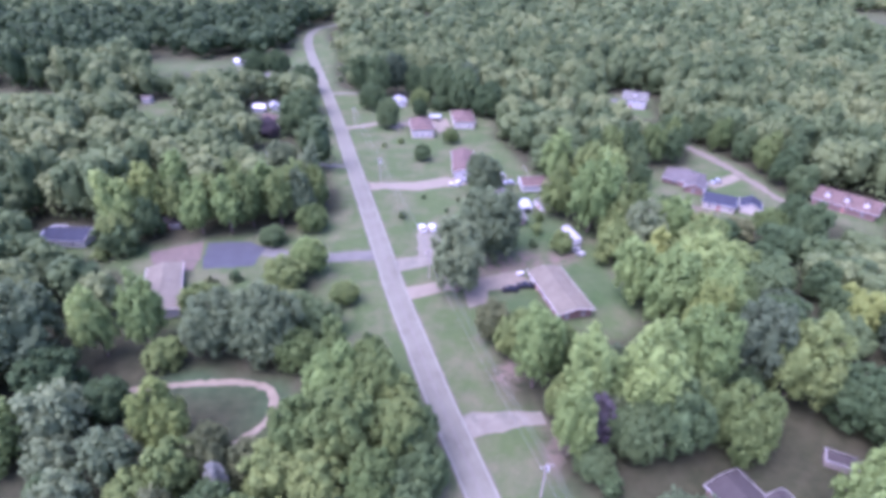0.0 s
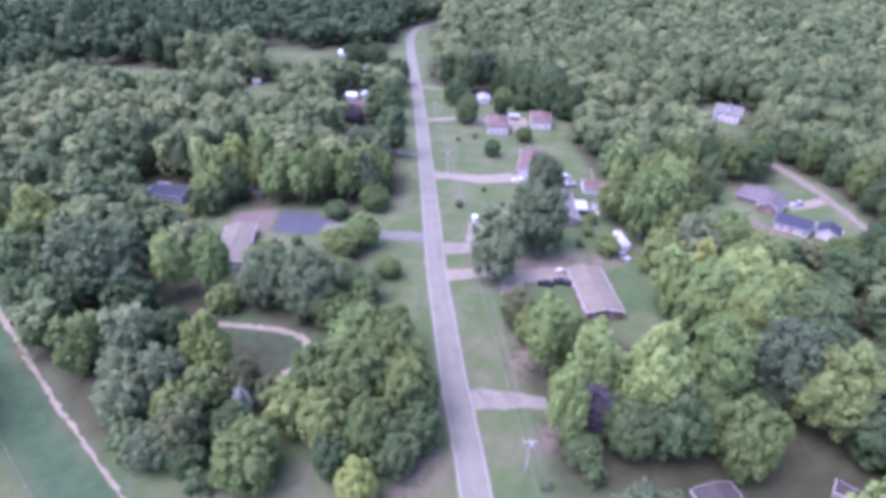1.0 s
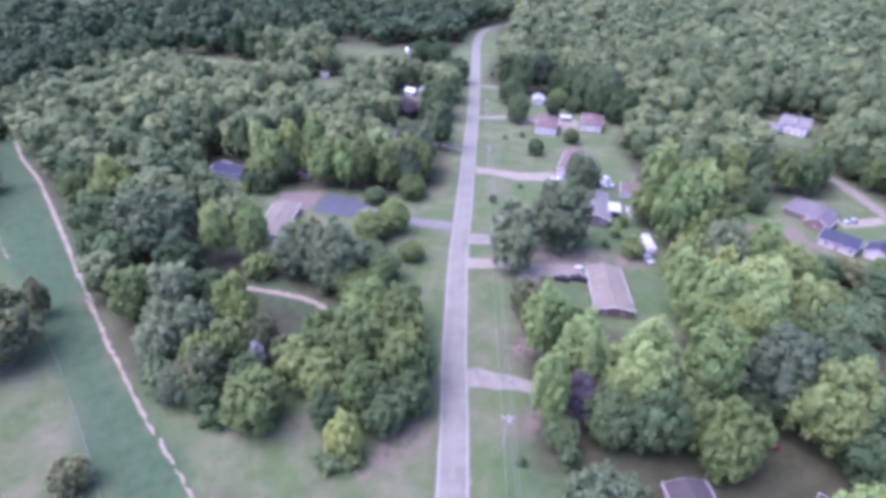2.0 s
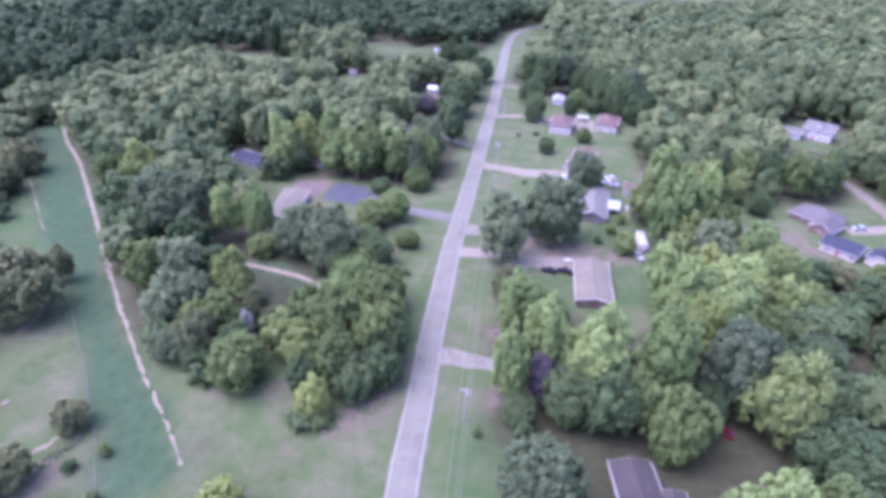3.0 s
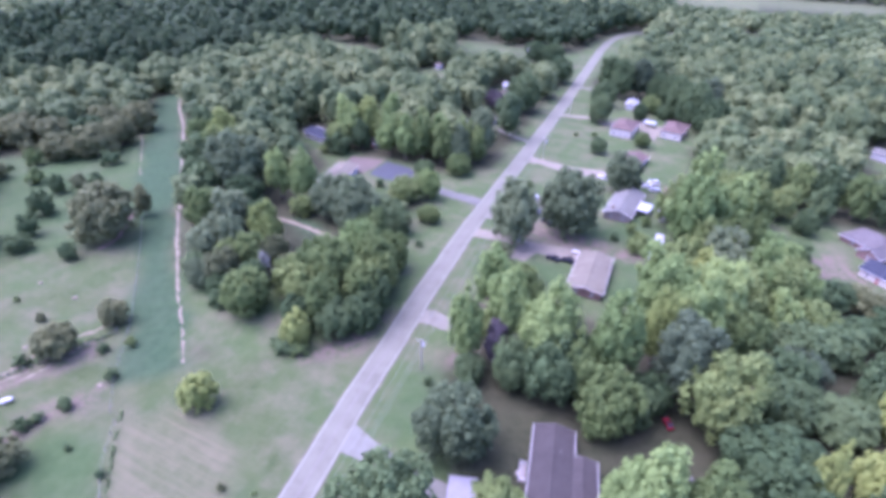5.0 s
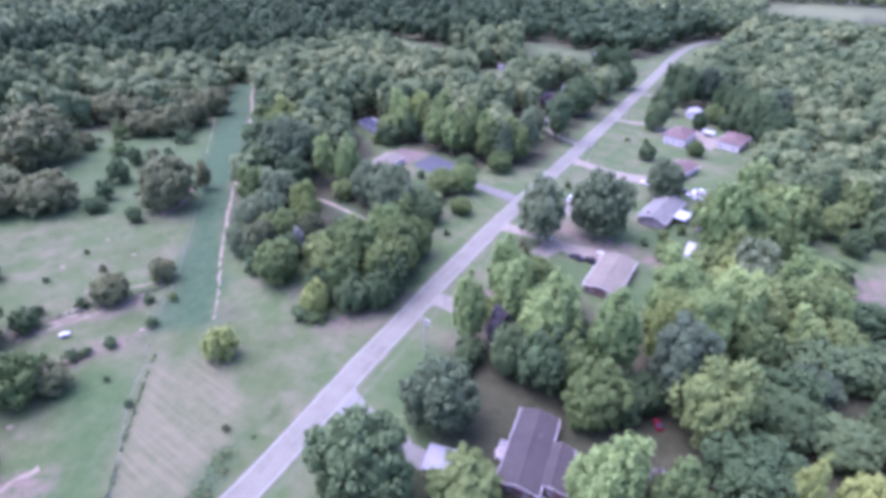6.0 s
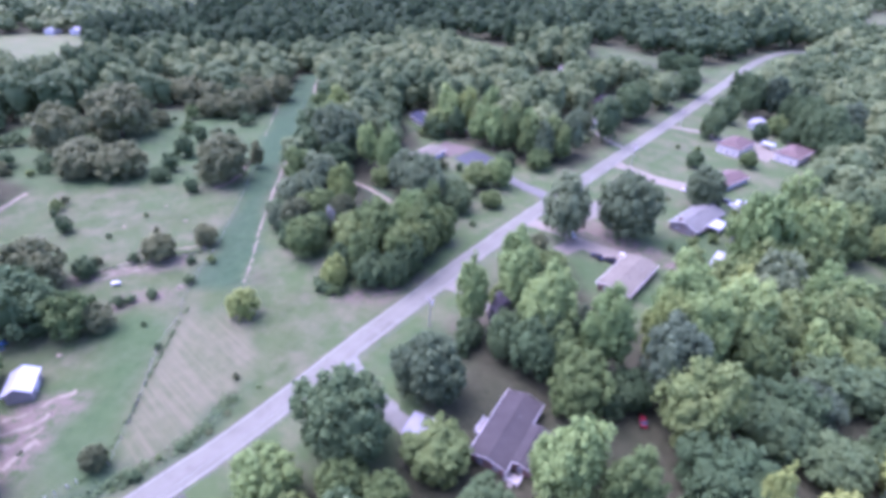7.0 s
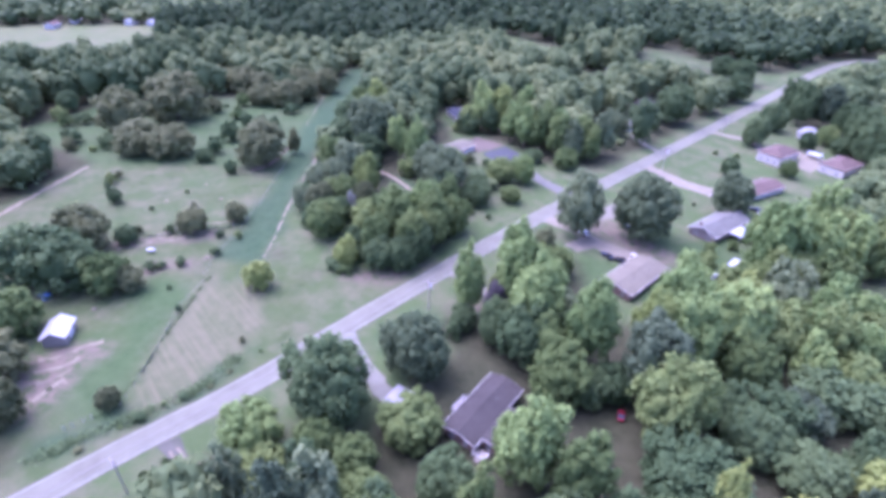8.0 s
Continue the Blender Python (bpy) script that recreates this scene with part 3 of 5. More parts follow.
def crown_arrays(rng, form, clumps, leaves, size, tuft):
    """A crown of unit width and height: several leaders of uneven height, each hung with tufts of leaf sprays."""
    count, spread, half, foot, lowest, ratio, flat = FORMS[form]
    turn = rng.uniform(0, 6.28) + np.arange(count) * 6.283 / max(1, count - 1)
    off = spread * rng.uniform(0.75, 1.2, count)
    off[0] = 0.08
    width = half * rng.uniform(0.82, 1.15, count)
    top = rng.uniform(lowest, 0.97, count)
    top[0] = 0.97
    low = foot + rng.uniform(0, 0.10, count)
    centre = np.stack([np.cos(turn) * off, np.sin(turn) * off, (top + low) / 2], -1)
    axes = np.stack([width, width, (top - low) / 2], -1)
    squash = np.array([1, 1, flat])
    pos, out = np.zeros((0, 3)), np.zeros((0, 3))
    while len(pos) < clumps:
        k = rng.integers(0, count, clumps)
        up = 1 - 1.8 * (rng.permutation(clumps) + 0.5) / clumps
        around = rng.uniform(0, 6.28) + 2.39996 * np.arange(clumps)
        side = np.sqrt(1 - up ** 2)
        d = np.stack([side * np.cos(around), side * np.sin(around), up], -1)
        c = centre[k] + d * axes[k] * rng.uniform(0.80, 1.02, clumps)[:, None]
        buried = np.zeros(clumps, bool)
        for i in range(count):
            buried |= (i != k) & ((((c - centre[i]) / axes[i]) ** 2).sum(1) < 0.62)
        pos, out = np.concatenate([pos, c[~buried]]), np.concatenate([out, d[~buried]])
    pos, out = pos[:clumps], out[:clumps]
    rad = tuft * rng.uniform(0.65, 1.3, clumps)
    vs, fs, base = [], [], 0
    for i in range(count):
        v = ICO2[0] * (1 + rng.normal(0, 0.08, (len(ICO2[0]), 1))) * axes[i] * 0.62 + centre[i]
        vs.append(v)
        fs.append(ICO2[1] + base)
        base += len(v)
    for p, r in zip(pos, rad):
        v = OCTA[0] * (1 + rng.normal(0, 0.14, (len(OCTA[0]), 1))) * r * 0.62 * squash + p
        vs.append(v)
        fs.append(OCTA[1] + base)
        base += len(v)
    which = rng.integers(0, clumps, leaves)
    d = rng.standard_normal((leaves, 3))
    d = d / np.linalg.norm(d, axis=1)[:, None] + 0.7 * out[which] + np.array([0, 0, 0.2])
    d /= np.linalg.norm(d, axis=1)[:, None]
    c = pos[which] + d * (rad[which] * rng.uniform(0.55, 1.22, leaves))[:, None] * squash
    # some of the sprays fill the skin between the tufts
    skin = leaves // 5
    k = rng.integers(0, count, skin)
    d[:skin] = rng.standard_normal((skin, 3)) + np.array([0, 0, 0.35])
    d[:skin] /= np.linalg.norm(d[:skin], axis=1)[:, None]
    c[:skin] = centre[k] + d[:skin] * axes[k] * rng.uniform(0.70, 0.92, skin)[:, None]
    c[:, 2] = np.maximum(c[:, 2], foot)
    nrm = d + 0.6 * rng.standard_normal((leaves, 3)) + np.array([0, 0, 0.3])
    nrm /= np.linalg.norm(nrm, axis=1)[:, None]
    v, f = sprays(rng, c * [1, 1, ratio], nrm, size)
    v[:, 2] /= ratio
    return np.concatenate(vs + [v]), np.concatenate(fs + [f + base]), pos


def make_trunk(rng, pos, form):
    bm = bmesh.new()
    top = 0.72
    bend = [Vector((rng.normal(0, 0.03), rng.normal(0, 0.03), z)) for z in (0.0, 0.12, 0.3, 0.5, top)]
    bend[0] = Vector((0, 0, 0))
    radii = (0.062, 0.045, 0.036, 0.025, 0.010)
    for a, b, ra, rb in zip(bend, bend[1:], radii, radii[1:]):
        tube(bm, a, b, ra, rb, 7)
    for p in pos[:: max(1, len(pos) // 9)]:
        z = min(0.6, max(0.15, p[2] * 0.62))
        start = Vector((0, 0, z))
        tube(bm, start, Vector(p) * 0.97, 0.018, 0.005, 5)
    return bm


PROTO = {}


def tree_proto(form, colour, detail, variant):
    """A tree of unit radius and height with trunk and crown; shapes are shared between colours."""
    key = (form, colour, detail, variant)
    if key in PROTO:
        return PROTO[key]
    shape = ("shape", form, detail, variant)
    if shape not in PROTO:
        rng = np.random.default_rng(100 + variant * 7 + len(form) * 31 + detail)
        clumps, leaves, size, tuft = ((120, 6800, 0.085, 0.150), (60, 2400, 0.130, 0.195), (14, 560, 0.22, 0.26))[detail]
        v, f, pos = crown_arrays(rng, form, clumps, leaves, size, tuft)
        bm = make_trunk(rng, pos, form)
        tm = bpy.data.meshes.new("trunk")
        bm.to_mesh(tm)
        bm.free()
        tm.materials.append(BARK)
        PROTO[shape] = (quick_mesh("crown", v, f, LEAF['m']), tm)
    cm = PROTO[shape][0].copy()
    cm.materials[0] = LEAF[colour]
    PROTO[key] = (cm, PROTO[shape][1])
    return PROTO[key]


TONE = {'d': "dark green", 'm': "mid-green", 'l': "light green", 'y': "yellow-green", 'b': "grey-green", 'k': "deep blue-green", 'p': "dull brownish-green", 'u': "purple-leaved", 'g': "pale grey"}


def plant(x, y, height, radius, colour, detail, where, rng, group):
    ratio = height / (2 * radius)
    bush = height < 5.5
    form = "bush" if bush else "spire" if ratio > 1.6 else "tall" if ratio > 1.3 else "round"
    cm, tm = tree_proto(form, colour, 2 if bush else detail, int(rng.integers(0, 4)))
    name = "bush" if bush else "tree"
    ob = new(name)
    ob.matrix_world = pose(x, y, -0.02, rng.normal(0, 1.5), rng.normal(0, 1.5), rng.uniform(0, 360)) @ Matrix.Diagonal((radius, radius, height, 1))
    size = "low" if bush else "tall" if height > 18 else "small" if height < 10 else "medium-sized"
    shape = {"bush": "rounded", "round": "broad rounded", "tall": "full-crowned", "spire": "slender"}[form]
    tagged(ob, f"{size} {shape} {TONE[colour]} {'bush' if bush else 'tree'} {where}", "bush" if bush else "tree", group)
    for n, me in (("trunk", tm), ("crown", cm)):
        c = new(n, me)
        c.parent = ob
    return ob


TREES = {}
TREES["home"] = [
    (50.5, 11, 20.5, 8.8, 'd'), (52.8, 32.3, 16.8, 7.4, 'b'), (48.8, -5.6, 12.1, 6.1, 'l'), (58.6, 3.4, 10, 4.7, 'm'),
    (66.4, 20, 9.8, 6.4, 'm'), (66, 7, 9, 4.6, 'm'), (57.8, -8.2, 9.4, 4.9, 'm'), (81, 17.1, 10.3, 5.4, 'd'),
    (88.5, 30.6, 23, 7.4, 'l'), (98.5, 33.5, 20.5, 5.6, 'm'), (110, 51, 13.5, 9.6, 'd'), (116.5, 48.5, 20, 3.2, 'y'), (100, 28, 11.5, 5.7, 'd'),
    (123.6, 71.1, 9.5, 6.2, 'd'), (74, 4, 9, 5, 'm'), (51.8, 58.8, 13.5, 3.5, 'u'),
]
TREES["row"] = [
    (45, 56.5, 23.5, 4.6, 'l'), (52.5, 65.5, 24, 6.2, 'l'), (44.5, 75, 23, 6.2, 'l'), (62.5, 61, 27.5, 8, 'l'),
    # dark leaves at (65, 54.5) and (57, 55) stand for shaded lower crowns
    (65, 54.5, 18, 6.8, 'd'), (57, 55, 13, 5, 'd'), (71.5, 56.5, 16.5, 5.6, 'm'), (78, 51.5, 15.5, 6.4, 'm'),
    (77, 63.5, 26, 7, 'l'), (84, 88, 24, 7.8, 'l'), (91, 67, 25, 7.6, 'k'), (99, 61.5, 22.5, 8.2, 'm'),
    (92, 81, 25, 7.8, 'l'), (85, 76, 24, 5.6, 'y'), (96, 94, 23, 8.6, 'l'),
]
TREES["row_end"] = [
    (43, 86.5, 10, 4.2, 'm'), (103, 88, 14, 6.4, 'm'), (112, 71, 11, 6.4, 'd'), (49, 47.5, 5.4, 2.6, 'd'), (40, 92, 12, 4.4, 'p'), (47.5, 90, 9.6, 4.6, 'm'),
]
TREES["yard"] = [
    (36.6, 113.2, 23.5, 7.4, 'b'), (50.6, 129.8, 23, 9.4, 'b'), (61, 172, 16, 7.4, 'b'), (44.4, 208.8, 7.4, 3.7, 'd'),
    (35.4, 252.5, 14.8, 6.1, 'd'), (30.8, 284, 14, 7, 'd'), (53.7, 268.2, 9, 4, 'd'), (66, 297, 20, 7.6, 'd'), (57, 303, 18, 6.5, 'd'), (72, 285, 21, 8.4, 'd'), (79, 275, 22, 9.4, 'd'), (57, 284, 10, 5.2, 'm'), (66, 276, 8, 4.6, 'd'), (37, 304, 23.5, 7.4, 'd'), (47, 310, 24, 8, 'k'), (28, 316, 22, 7, 'd'), (88, 262, 18, 8, 'd'), (84, 290, 22, 8, 'k'), (61.3, 227, 7.4, 3.7, 'm'), (-24, 252, 8.4, 6, 'u'), (-20, 247, 7, 4.0, 'u'), (-7, 249.5, 20.5, 9.6, 'd'), (-13.5, 208.5, 12, 5.8, 'b'), (-5, 320, 16, 8, 'd'), (-35, 367, 15, 8.4, 'd'), (-22, 364, 16, 8.6, 'd'),
]
TREES["grove"] = [
    (-24, 100.6, 16.4, 6.9, 'b'), (-13.4, 97, 18.6, 7.8, 'b'), (-31, 74, 16.5, 5.4, 'y'), (-15, 47.5, 13, 6.2, 'm'), (2.5, 63.5, 19.5, 6.6, 'm'),
    (1.5, 75.5, 18.5, 6.4, 'l'), (9.5, 73, 20, 6.2, 'm'), (12.5, 62.5, 16.5, 5.8, 'm'), (5.6, 42.6, 11, 3.7, 'y'),
    (6.5, 53, 15, 5.2, 'm'), (-2.5, 56, 13.5, 4.8, 'm'), (16, 55.5, 11, 4.6, 'd'), (-6.4, 92.4, 9.5, 5, 'm'),
    (-10, 124, 9.5, 5.6, 'm'), (-3.2, 130, 12, 4.8, 'l'), (-3, 156, 8.8, 5.2, 'm'), (5.4, 114.2, 6.4, 3.8, 'm'),
]
TREES["grove_end"] = [
    (-1, 101.3, 9.5, 5.3, 'd'), (-50, 103.6, 21.4, 5.0, 'l'), (-40.6, 104.6, 21.6, 5.6, 'l'), (-68, 102, 23, 11.4, 'b'), (9.5, 82, 13, 5, 'm'), (4, 47, 5, 3, 'd'),
]
TREES["field"] = [
    (-80.5, 56.5, 18, 9.8, 'p'), (-83, 71.5, 11.5, 3.5, 'p'), (-122, 20.5, 13.8, 9.6, 'p'), (-110.5, 29.5, 13.2, 9.2, 'p'), (-97, 38, 5.8, 3.6, 'd'),
    (-150, 22, 21, 10.7, 'p'), (-156, 46, 23, 13.5, 'p'), (-40.6, 28.3, 7.0, 3.5, 'p'), (-42, 14.3, 8.7, 4.8, 'p'),
    (-47.7, -4.2, 6, 3.5, 'd'), (-78.5, -0.2, 5.6, 2.5, 'd'), (-0.6, 18, 8.4, 3.9, 'y'), (-46.5, 8.2, 3.1, 2, 'd'),
    (-113.8, 55.3, 9.3, 3.9, 'd'), (-125.1, 68.4, 7.4, 3.1, 'd'), (-79.4, 41.8, 5.6, 2.6, 'd'), (-197.5, 7.3, 10.3, 5.1, 'd'),
]
TREES["barnyard"] = [
    (-35, -23.1, 17, 9.6, 'd'), (-42.6, -31, 16.3, 8.6, 'd'), (-51.2, -14.8, 14, 7.5, 'p'), (-24.1, -14, 12, 5.5, 'm'),
    (-20.9, -9.8, 7.2, 3.8, 'p'), (-18.5, -37, 12.5, 6.4, 'm'), (-3.2, -41, 11.5, 6, 'p'), (20.5, -24.6, 5.6, 2.5, 'p'),
    (11.2, -42, 10.4, 4.3, 'p'), (-27.8, -3.1, 2.9, 1.9, 'd'), (-25.6, 4.9, 2.7, 1.8, 'd'), (-24.8, 14.6, 2.7, 1.7, 'd'),
    (-34.2, 19.6, 2.3, 1.5, 'd'), (-27, -0.3, 2.2, 1.5, 'd'),
]
TREES["grove_west"] = [
    (-29, 54, 11.5, 4.9, 'p'), (-43, 60.5, 11.5, 4.9, 'b'), (-27.2, 63.7, 12, 4.7, 'm'), (-37.9, 67.5, 13.5, 4.8, 'b'),
    (-48.5, 70, 9.5, 4.1, 'b'), (-38, 52.5, 8.4, 4, 'd'), (-51, 79.5, 14, 6.5, 'b'), (-60, 77, 14, 6.2, 'm'),
    (-90.3, 105, 17, 7.6, 'd'), (-98.5, 125, 20.5, 7, 'y'), (-6, 107, 9.3, 4.7, 'd'), (-30.5, 116.5, 9, 5.2, 'm'),
    (-74, 91, 14, 6.3, 'd'), (-98, 117.5, 15, 6, 'm'), (-84, 96, 12, 5.6, 'd'), (-44, 84.5, 9.5, 4.6, 'd'),
]
TREES["grove_west_end"] = [
    (-56, 92, 13, 6, 'd'), (-36, 97.5, 7.5, 4.4, 'm'), (-19.4, 60.2, 10.2, 2.3, 'g'), (-15, 64, 8.4, 4, 'p'), (-10, 60, 11, 5, 'm'), (-110, 124, 15, 6.4, 'm'), (-119, 133, 16, 6.6, 'd'),
]
TREES["east"] = [
    (103, 103, 16.5, 6.4, 'm'), (108, 122, 20, 5.6, 'l'), (98, 123, 17, 6.6, 'b'), (117, 94, 11, 7, 'd'),
    (107.6, 76.3, 10, 5.3, 'd'), (113.2, 81, 11, 5.8, 'd'), (124, 97.6, 10, 6.5, 'd'), (100.4, 92, 15, 4.6, 'l'),
    (117.2, 86, 9, 5.2, 'k'), (87.5, 138, 26, 9, 'l'), (89, 173, 24, 6.6, 'l'), (97, 145, 25, 6.5, 'l'),
    (104, 110, 15, 5, 'm'), (74, 128, 6.4, 3.6, 'm'), (96, 136, 14, 5.6, 'm'), (99, 163, 20, 7, 'm'),
]
TREES["east_end"] = [
    (113.7, 131, 13, 5.6, 'l'), (112, 113, 17, 5.6, 'm'), (121, 107, 10, 6, 'm'), (141, 113, 10, 7.6, 'd'), (148, 106, 10, 7, 'd'), (129, 105.5, 8, 6, 'd'), (156, 118, 14, 6, 'd'), (-59, 152, 11, 6, 'd'),
]
TREES["row_end"] += [
    (48, 66, 11, 4.4, 'm'), (52, 79.5, 13, 5, 'm'), (69.5, 65.5, 12, 4.6, 'd'), (86.5, 62, 10, 4.6, 'd'), (104.5, 74, 9, 5, 'd'), (88.5, 94.5, 13, 5, 'm'), (57.5, 60, 11, 4.4, 'b'), (47.5, 51.5, 7.5, 3.6, 'd'), (84, 57, 9, 4.4, 'd'),
]
TREES["east"] += [
    (118, 127, 11, 5.4, 'm'), (127, 123, 8.5, 5.6, 'd'), (134, 125, 8, 5.4, 'p'), (117, 139, 9, 4.4, 'm'), (104, 141, 15, 6, 'm'), (82, 151, 19, 6.4, 'm'), (102, 160, 21, 6, 'l'), (87, 120, 13, 6, 'm'), (121, 146, 7, 3.6, 'd'),
    (92, 129, 17, 5.6, 'm'), (110, 113, 16, 5, 'l'), (83, 100, 20, 6.6, 'l'), (150, 128, 7.5, 5.6, 'm'), (113, 101, 14.5, 4.6, 'l'), (118, 117, 13, 5.4, 'l'),
]
TREES["west"] = [
    (-28, 158, 20.6, 5.2, 'l'), (-21.5, 161, 21, 5.4, 'm'), (-12.5, 161, 20.2, 5.6, 'm'), (-5, 162.5, 18.9, 5.2, 'b'), (-37, 159, 19.3, 5.6, 'l'), (-54, 169, 21.8, 6.4, 'y'), (-61, 165, 21, 6.6, 'l'),
    (-46, 178, 21.8, 6.4, 'l'), (-44, 166, 17, 5, 'm'), (-33, 166, 19.3, 6, 'm'), (-17, 168, 20.2, 6, 'l'), (-8, 171, 19.3, 6, 'm'), (-26, 170, 21, 6, 'm'), (-60, 152.5, 13, 5.2, 'm'), (-2, 180, 21, 6.2, 'b'),
    (-1, 170, 17, 5.4, 'm'), (-52, 160, 14, 4.6, 'd'),
]
TREES["field_end"] = [
    (-156, 128, 14, 7.4, 'p'), (-148, 112, 13, 7.2, 'p'), (-146, 99, 14, 8, 'p'), (-154, 90, 11, 7, 'p'), (-186, 92, 13, 9, 'p'), (-197, 84, 12, 8, 'p'), (-162, 107, 12, 7.4, 'd'), (-173, 100, 12, 8, 'p'), (-166, 119, 13, 7.4, 'p'), (-157, 65, 7, 4, 'p'),
]
TREES["east_end"] += [
    (182, 160, 15, 5.2, 'd'), (183, 172, 17, 5.4, 'm'), (182, 185, 15, 5, 'd'), (179, 197, 16, 5.2, 'm'), (177, 208, 15, 5, 'd'), (181, 149, 13, 5, 'd'), (161, 206, 15, 5.2, 'd'), (157, 197, 16, 5.4, 'm'),
    (150, 188, 17, 5.6, 'd'), (141, 190, 17, 5.6, 'm'), (131, 192, 18, 5.8, 'd'), (121, 190, 18, 5.8, 'm'), (112, 188, 18, 5.4, 'd'), (109, 166, 14, 5, 'm'), (107, 177, 16, 5.4, 'm'), (158, 128, 12, 5.4, 'd'),
]
TREES["grove_end"] += [
    (-5, 66, 15, 6.2, 'm'), (11.5, 50.5, 10.5, 4.6, 'd'), (0, 49.5, 8.5, 4, 'd'), (4.5, 39.6, 3.8, 3.0, 'd'), (2.2, 40, 3.2, 2.4, 'd'), (7.6, 40.6, 3.2, 2.4, 'm'), (-23.2, 45.4, 5, 2.8, 'd'), (15, 62, 13, 5, 'd'), (-15, 149, 6, 4.2, 'd'),
    (-34, 50.5, 9, 4.2, 'b'), (-33, 60, 10, 4.4, 'm'), (-22, 67, 11, 4.4, 'p'), (-20.5, 56, 9, 4.2, 'd'), (13, 70, 15, 5.4, 'm'), (-47, 64, 9, 4, 'd'), (-27, 49.5, 7, 3.4, 'd'),
]
TREES["east_end"] += [(124, 168, 9, 4, 'd'), (117, 176, 13, 5, 'm'), (128, 180, 14, 5, 'd')]
PLACES = {"home": ("by the dark-roofed house", 0), "row": ("in the tall roadside row", 0), "yard": ("in a mown yard", 0), "grove": ("in the roadside grove", 0),
          "grove_west": ("by the sandy path", 1), "field": ("in rough pasture", 1), "barnyard": ("near the small barn", 1), "east": ("behind the houses", 1), "west": ("behind the long house", 1)}
rng = np.random.default_rng(11)
STANDING = []
for area, rows in TREES.items():
    where, detail = PLACES[area.replace("_end", "")]
    for x, y, height, radius, colour in rows:
        plant(x, y, height, radius, colour, detail, where, rng, "trees " + where)
        STANDING.append((x, y, radius))
# shrubs scattered over pasture and lawns
for x, y, r in ((-58, 20, 1.3), (-66, 8, 1.0), (-120, 80, 3.0), (-132, 95, 3.4), (-140, 70, 3.2), (-160, 90, 4), (-170, 60, 4), (-135, 10, 3.5), (-150, 0, 4), (-165, 20, 4), (-100, 6, 1.6), (-72, 22, 0.9),
                (-30, 24, 1.4), (-52, 0, 1.6), (-60, -12, 2.2), (-15, -2, 0.8), (-4, -3, 1.0), (44, 160, 1.0), (50, 168, 0.9), (38, 172, 1.0), (28, 158, 1.6), (30, 226, 1.4), (4, 95, 1.3), (10, 98, 1.2), (17.9, 5, 0.9),
                (70, 140, 2.2), (66, 132, 1.6), (74, 148, 2.0), (38, 230, 1.5), (42, 100, 0.8), (40, 46, 1.2), (-58, 152, 2.5), (-64, 148, 2.5), (-24, 130, 2.0), (-30, 126, 2.4)):
    plant(x, y, r * rng.uniform(1.5, 2.1), r, 'dmdp'[int(rng.integers(0, 4))], 2, "on open grass", rng, "bushes on open grass")
    STANDING.append((x, y, r))


brng = np.random.default_rng(8)
for i in range(9):
    y = brng.uniform(-38, 14)
    r = brng.uniform(0.5, 1.5)
    plant(float(road_x(y)) - brng.uniform(4.8, 8.0), y, r * brng.uniform(0.8, 1.4), r, 'dpm'[i % 3], 2, "along the roadside ditch", brng, "bushes along the roadside ditch")
for _ in range(34):
    x, y = brng.uniform(-190, -85), brng.uniform(-25, 110)
    if inside(CLEAR["west_field"], np.array([x]), np.array([y]))[0] and not inside(STRIP, np.array([x]), np.array([y]))[0] and all(math.hypot(x - a, y - b) > r + 2 for a, b, r in STANDING):
        r = brng.uniform(1.2, 3.6)
        plant(x, y, r * brng.uniform(1.5, 2.2), r, 'dmpd'[int(brng.integers(0, 4))], 2, "on open grass", brng, "bushes on open grass")
        STANDING.append((x, y, r))


def weed_row(name, points, width, height, label, seed, gap=0.16):
    """Rank grass and weeds along a line, as many small leaf sprays in tufts."""
    rng = np.random.default_rng(seed)
    line = smooth_line(points, gap)
    keep = np.sin(np.arange(len(line)) * gap * 0.55 + seed) + rng.normal(0, 0.7, len(line)) > -0.5
    line = np.repeat(line[keep], 3, axis=0)
    n = len(line)
    c = np.c_[line + rng.normal(0, width / 2, (n, 2)), height * rng.uniform(0.05, 1.0, n) ** 1.5]
    nrm = rng.standard_normal((n, 3)) * 0.6 + np.array([0, 0, 0.8])
    v, f = sprays(rng, c, nrm / np.linalg.norm(nrm, axis=1)[:, None], 0.55)
    tagged(new(name, quick_mesh(name, v, f, LEAF['d'])), label, "weeds", kind="stuff")


weed_row("ditch_weeds", [(22.4, 2), (26, -6), (27, -14), (26, -24), (25, -40)], 1.8, 0.8, "rank dark weeds in the roadside ditch", 1, 0.08)
weed_row("fence_weeds", [(-14, 9), (-3.4, -1.6), (5, -9.5), (15.9, -19.5), (22, -29)], 0.4, 0.45, "weeds along the pasture fence", 2, 0.3)
weed_row("pasture_weeds", [(-52, -9), (-46, 4), (-43, 14), (-37, 26)], 1.6, 0.6, "weeds along an eroded sandy bank", 3)


# ---- woodland ----
OLD_STAND = np.array([(-345, 0), (-283, 81), (-228, 171), (-208, 300), (-165, 338), (-120, 411), (-70, 417), (-8, 411), (-4, 470), (10, 560), (-30, 600), (-140, 585), (-300, 530), (-400, 440), (-420, 300), (-380, 160), (-400, 60)], float)
YOUNG_STAND = np.array([(-205, 160), (-60, 100), (0, 160), (-10, 260), (-60, 330), (-200, 300)], float)


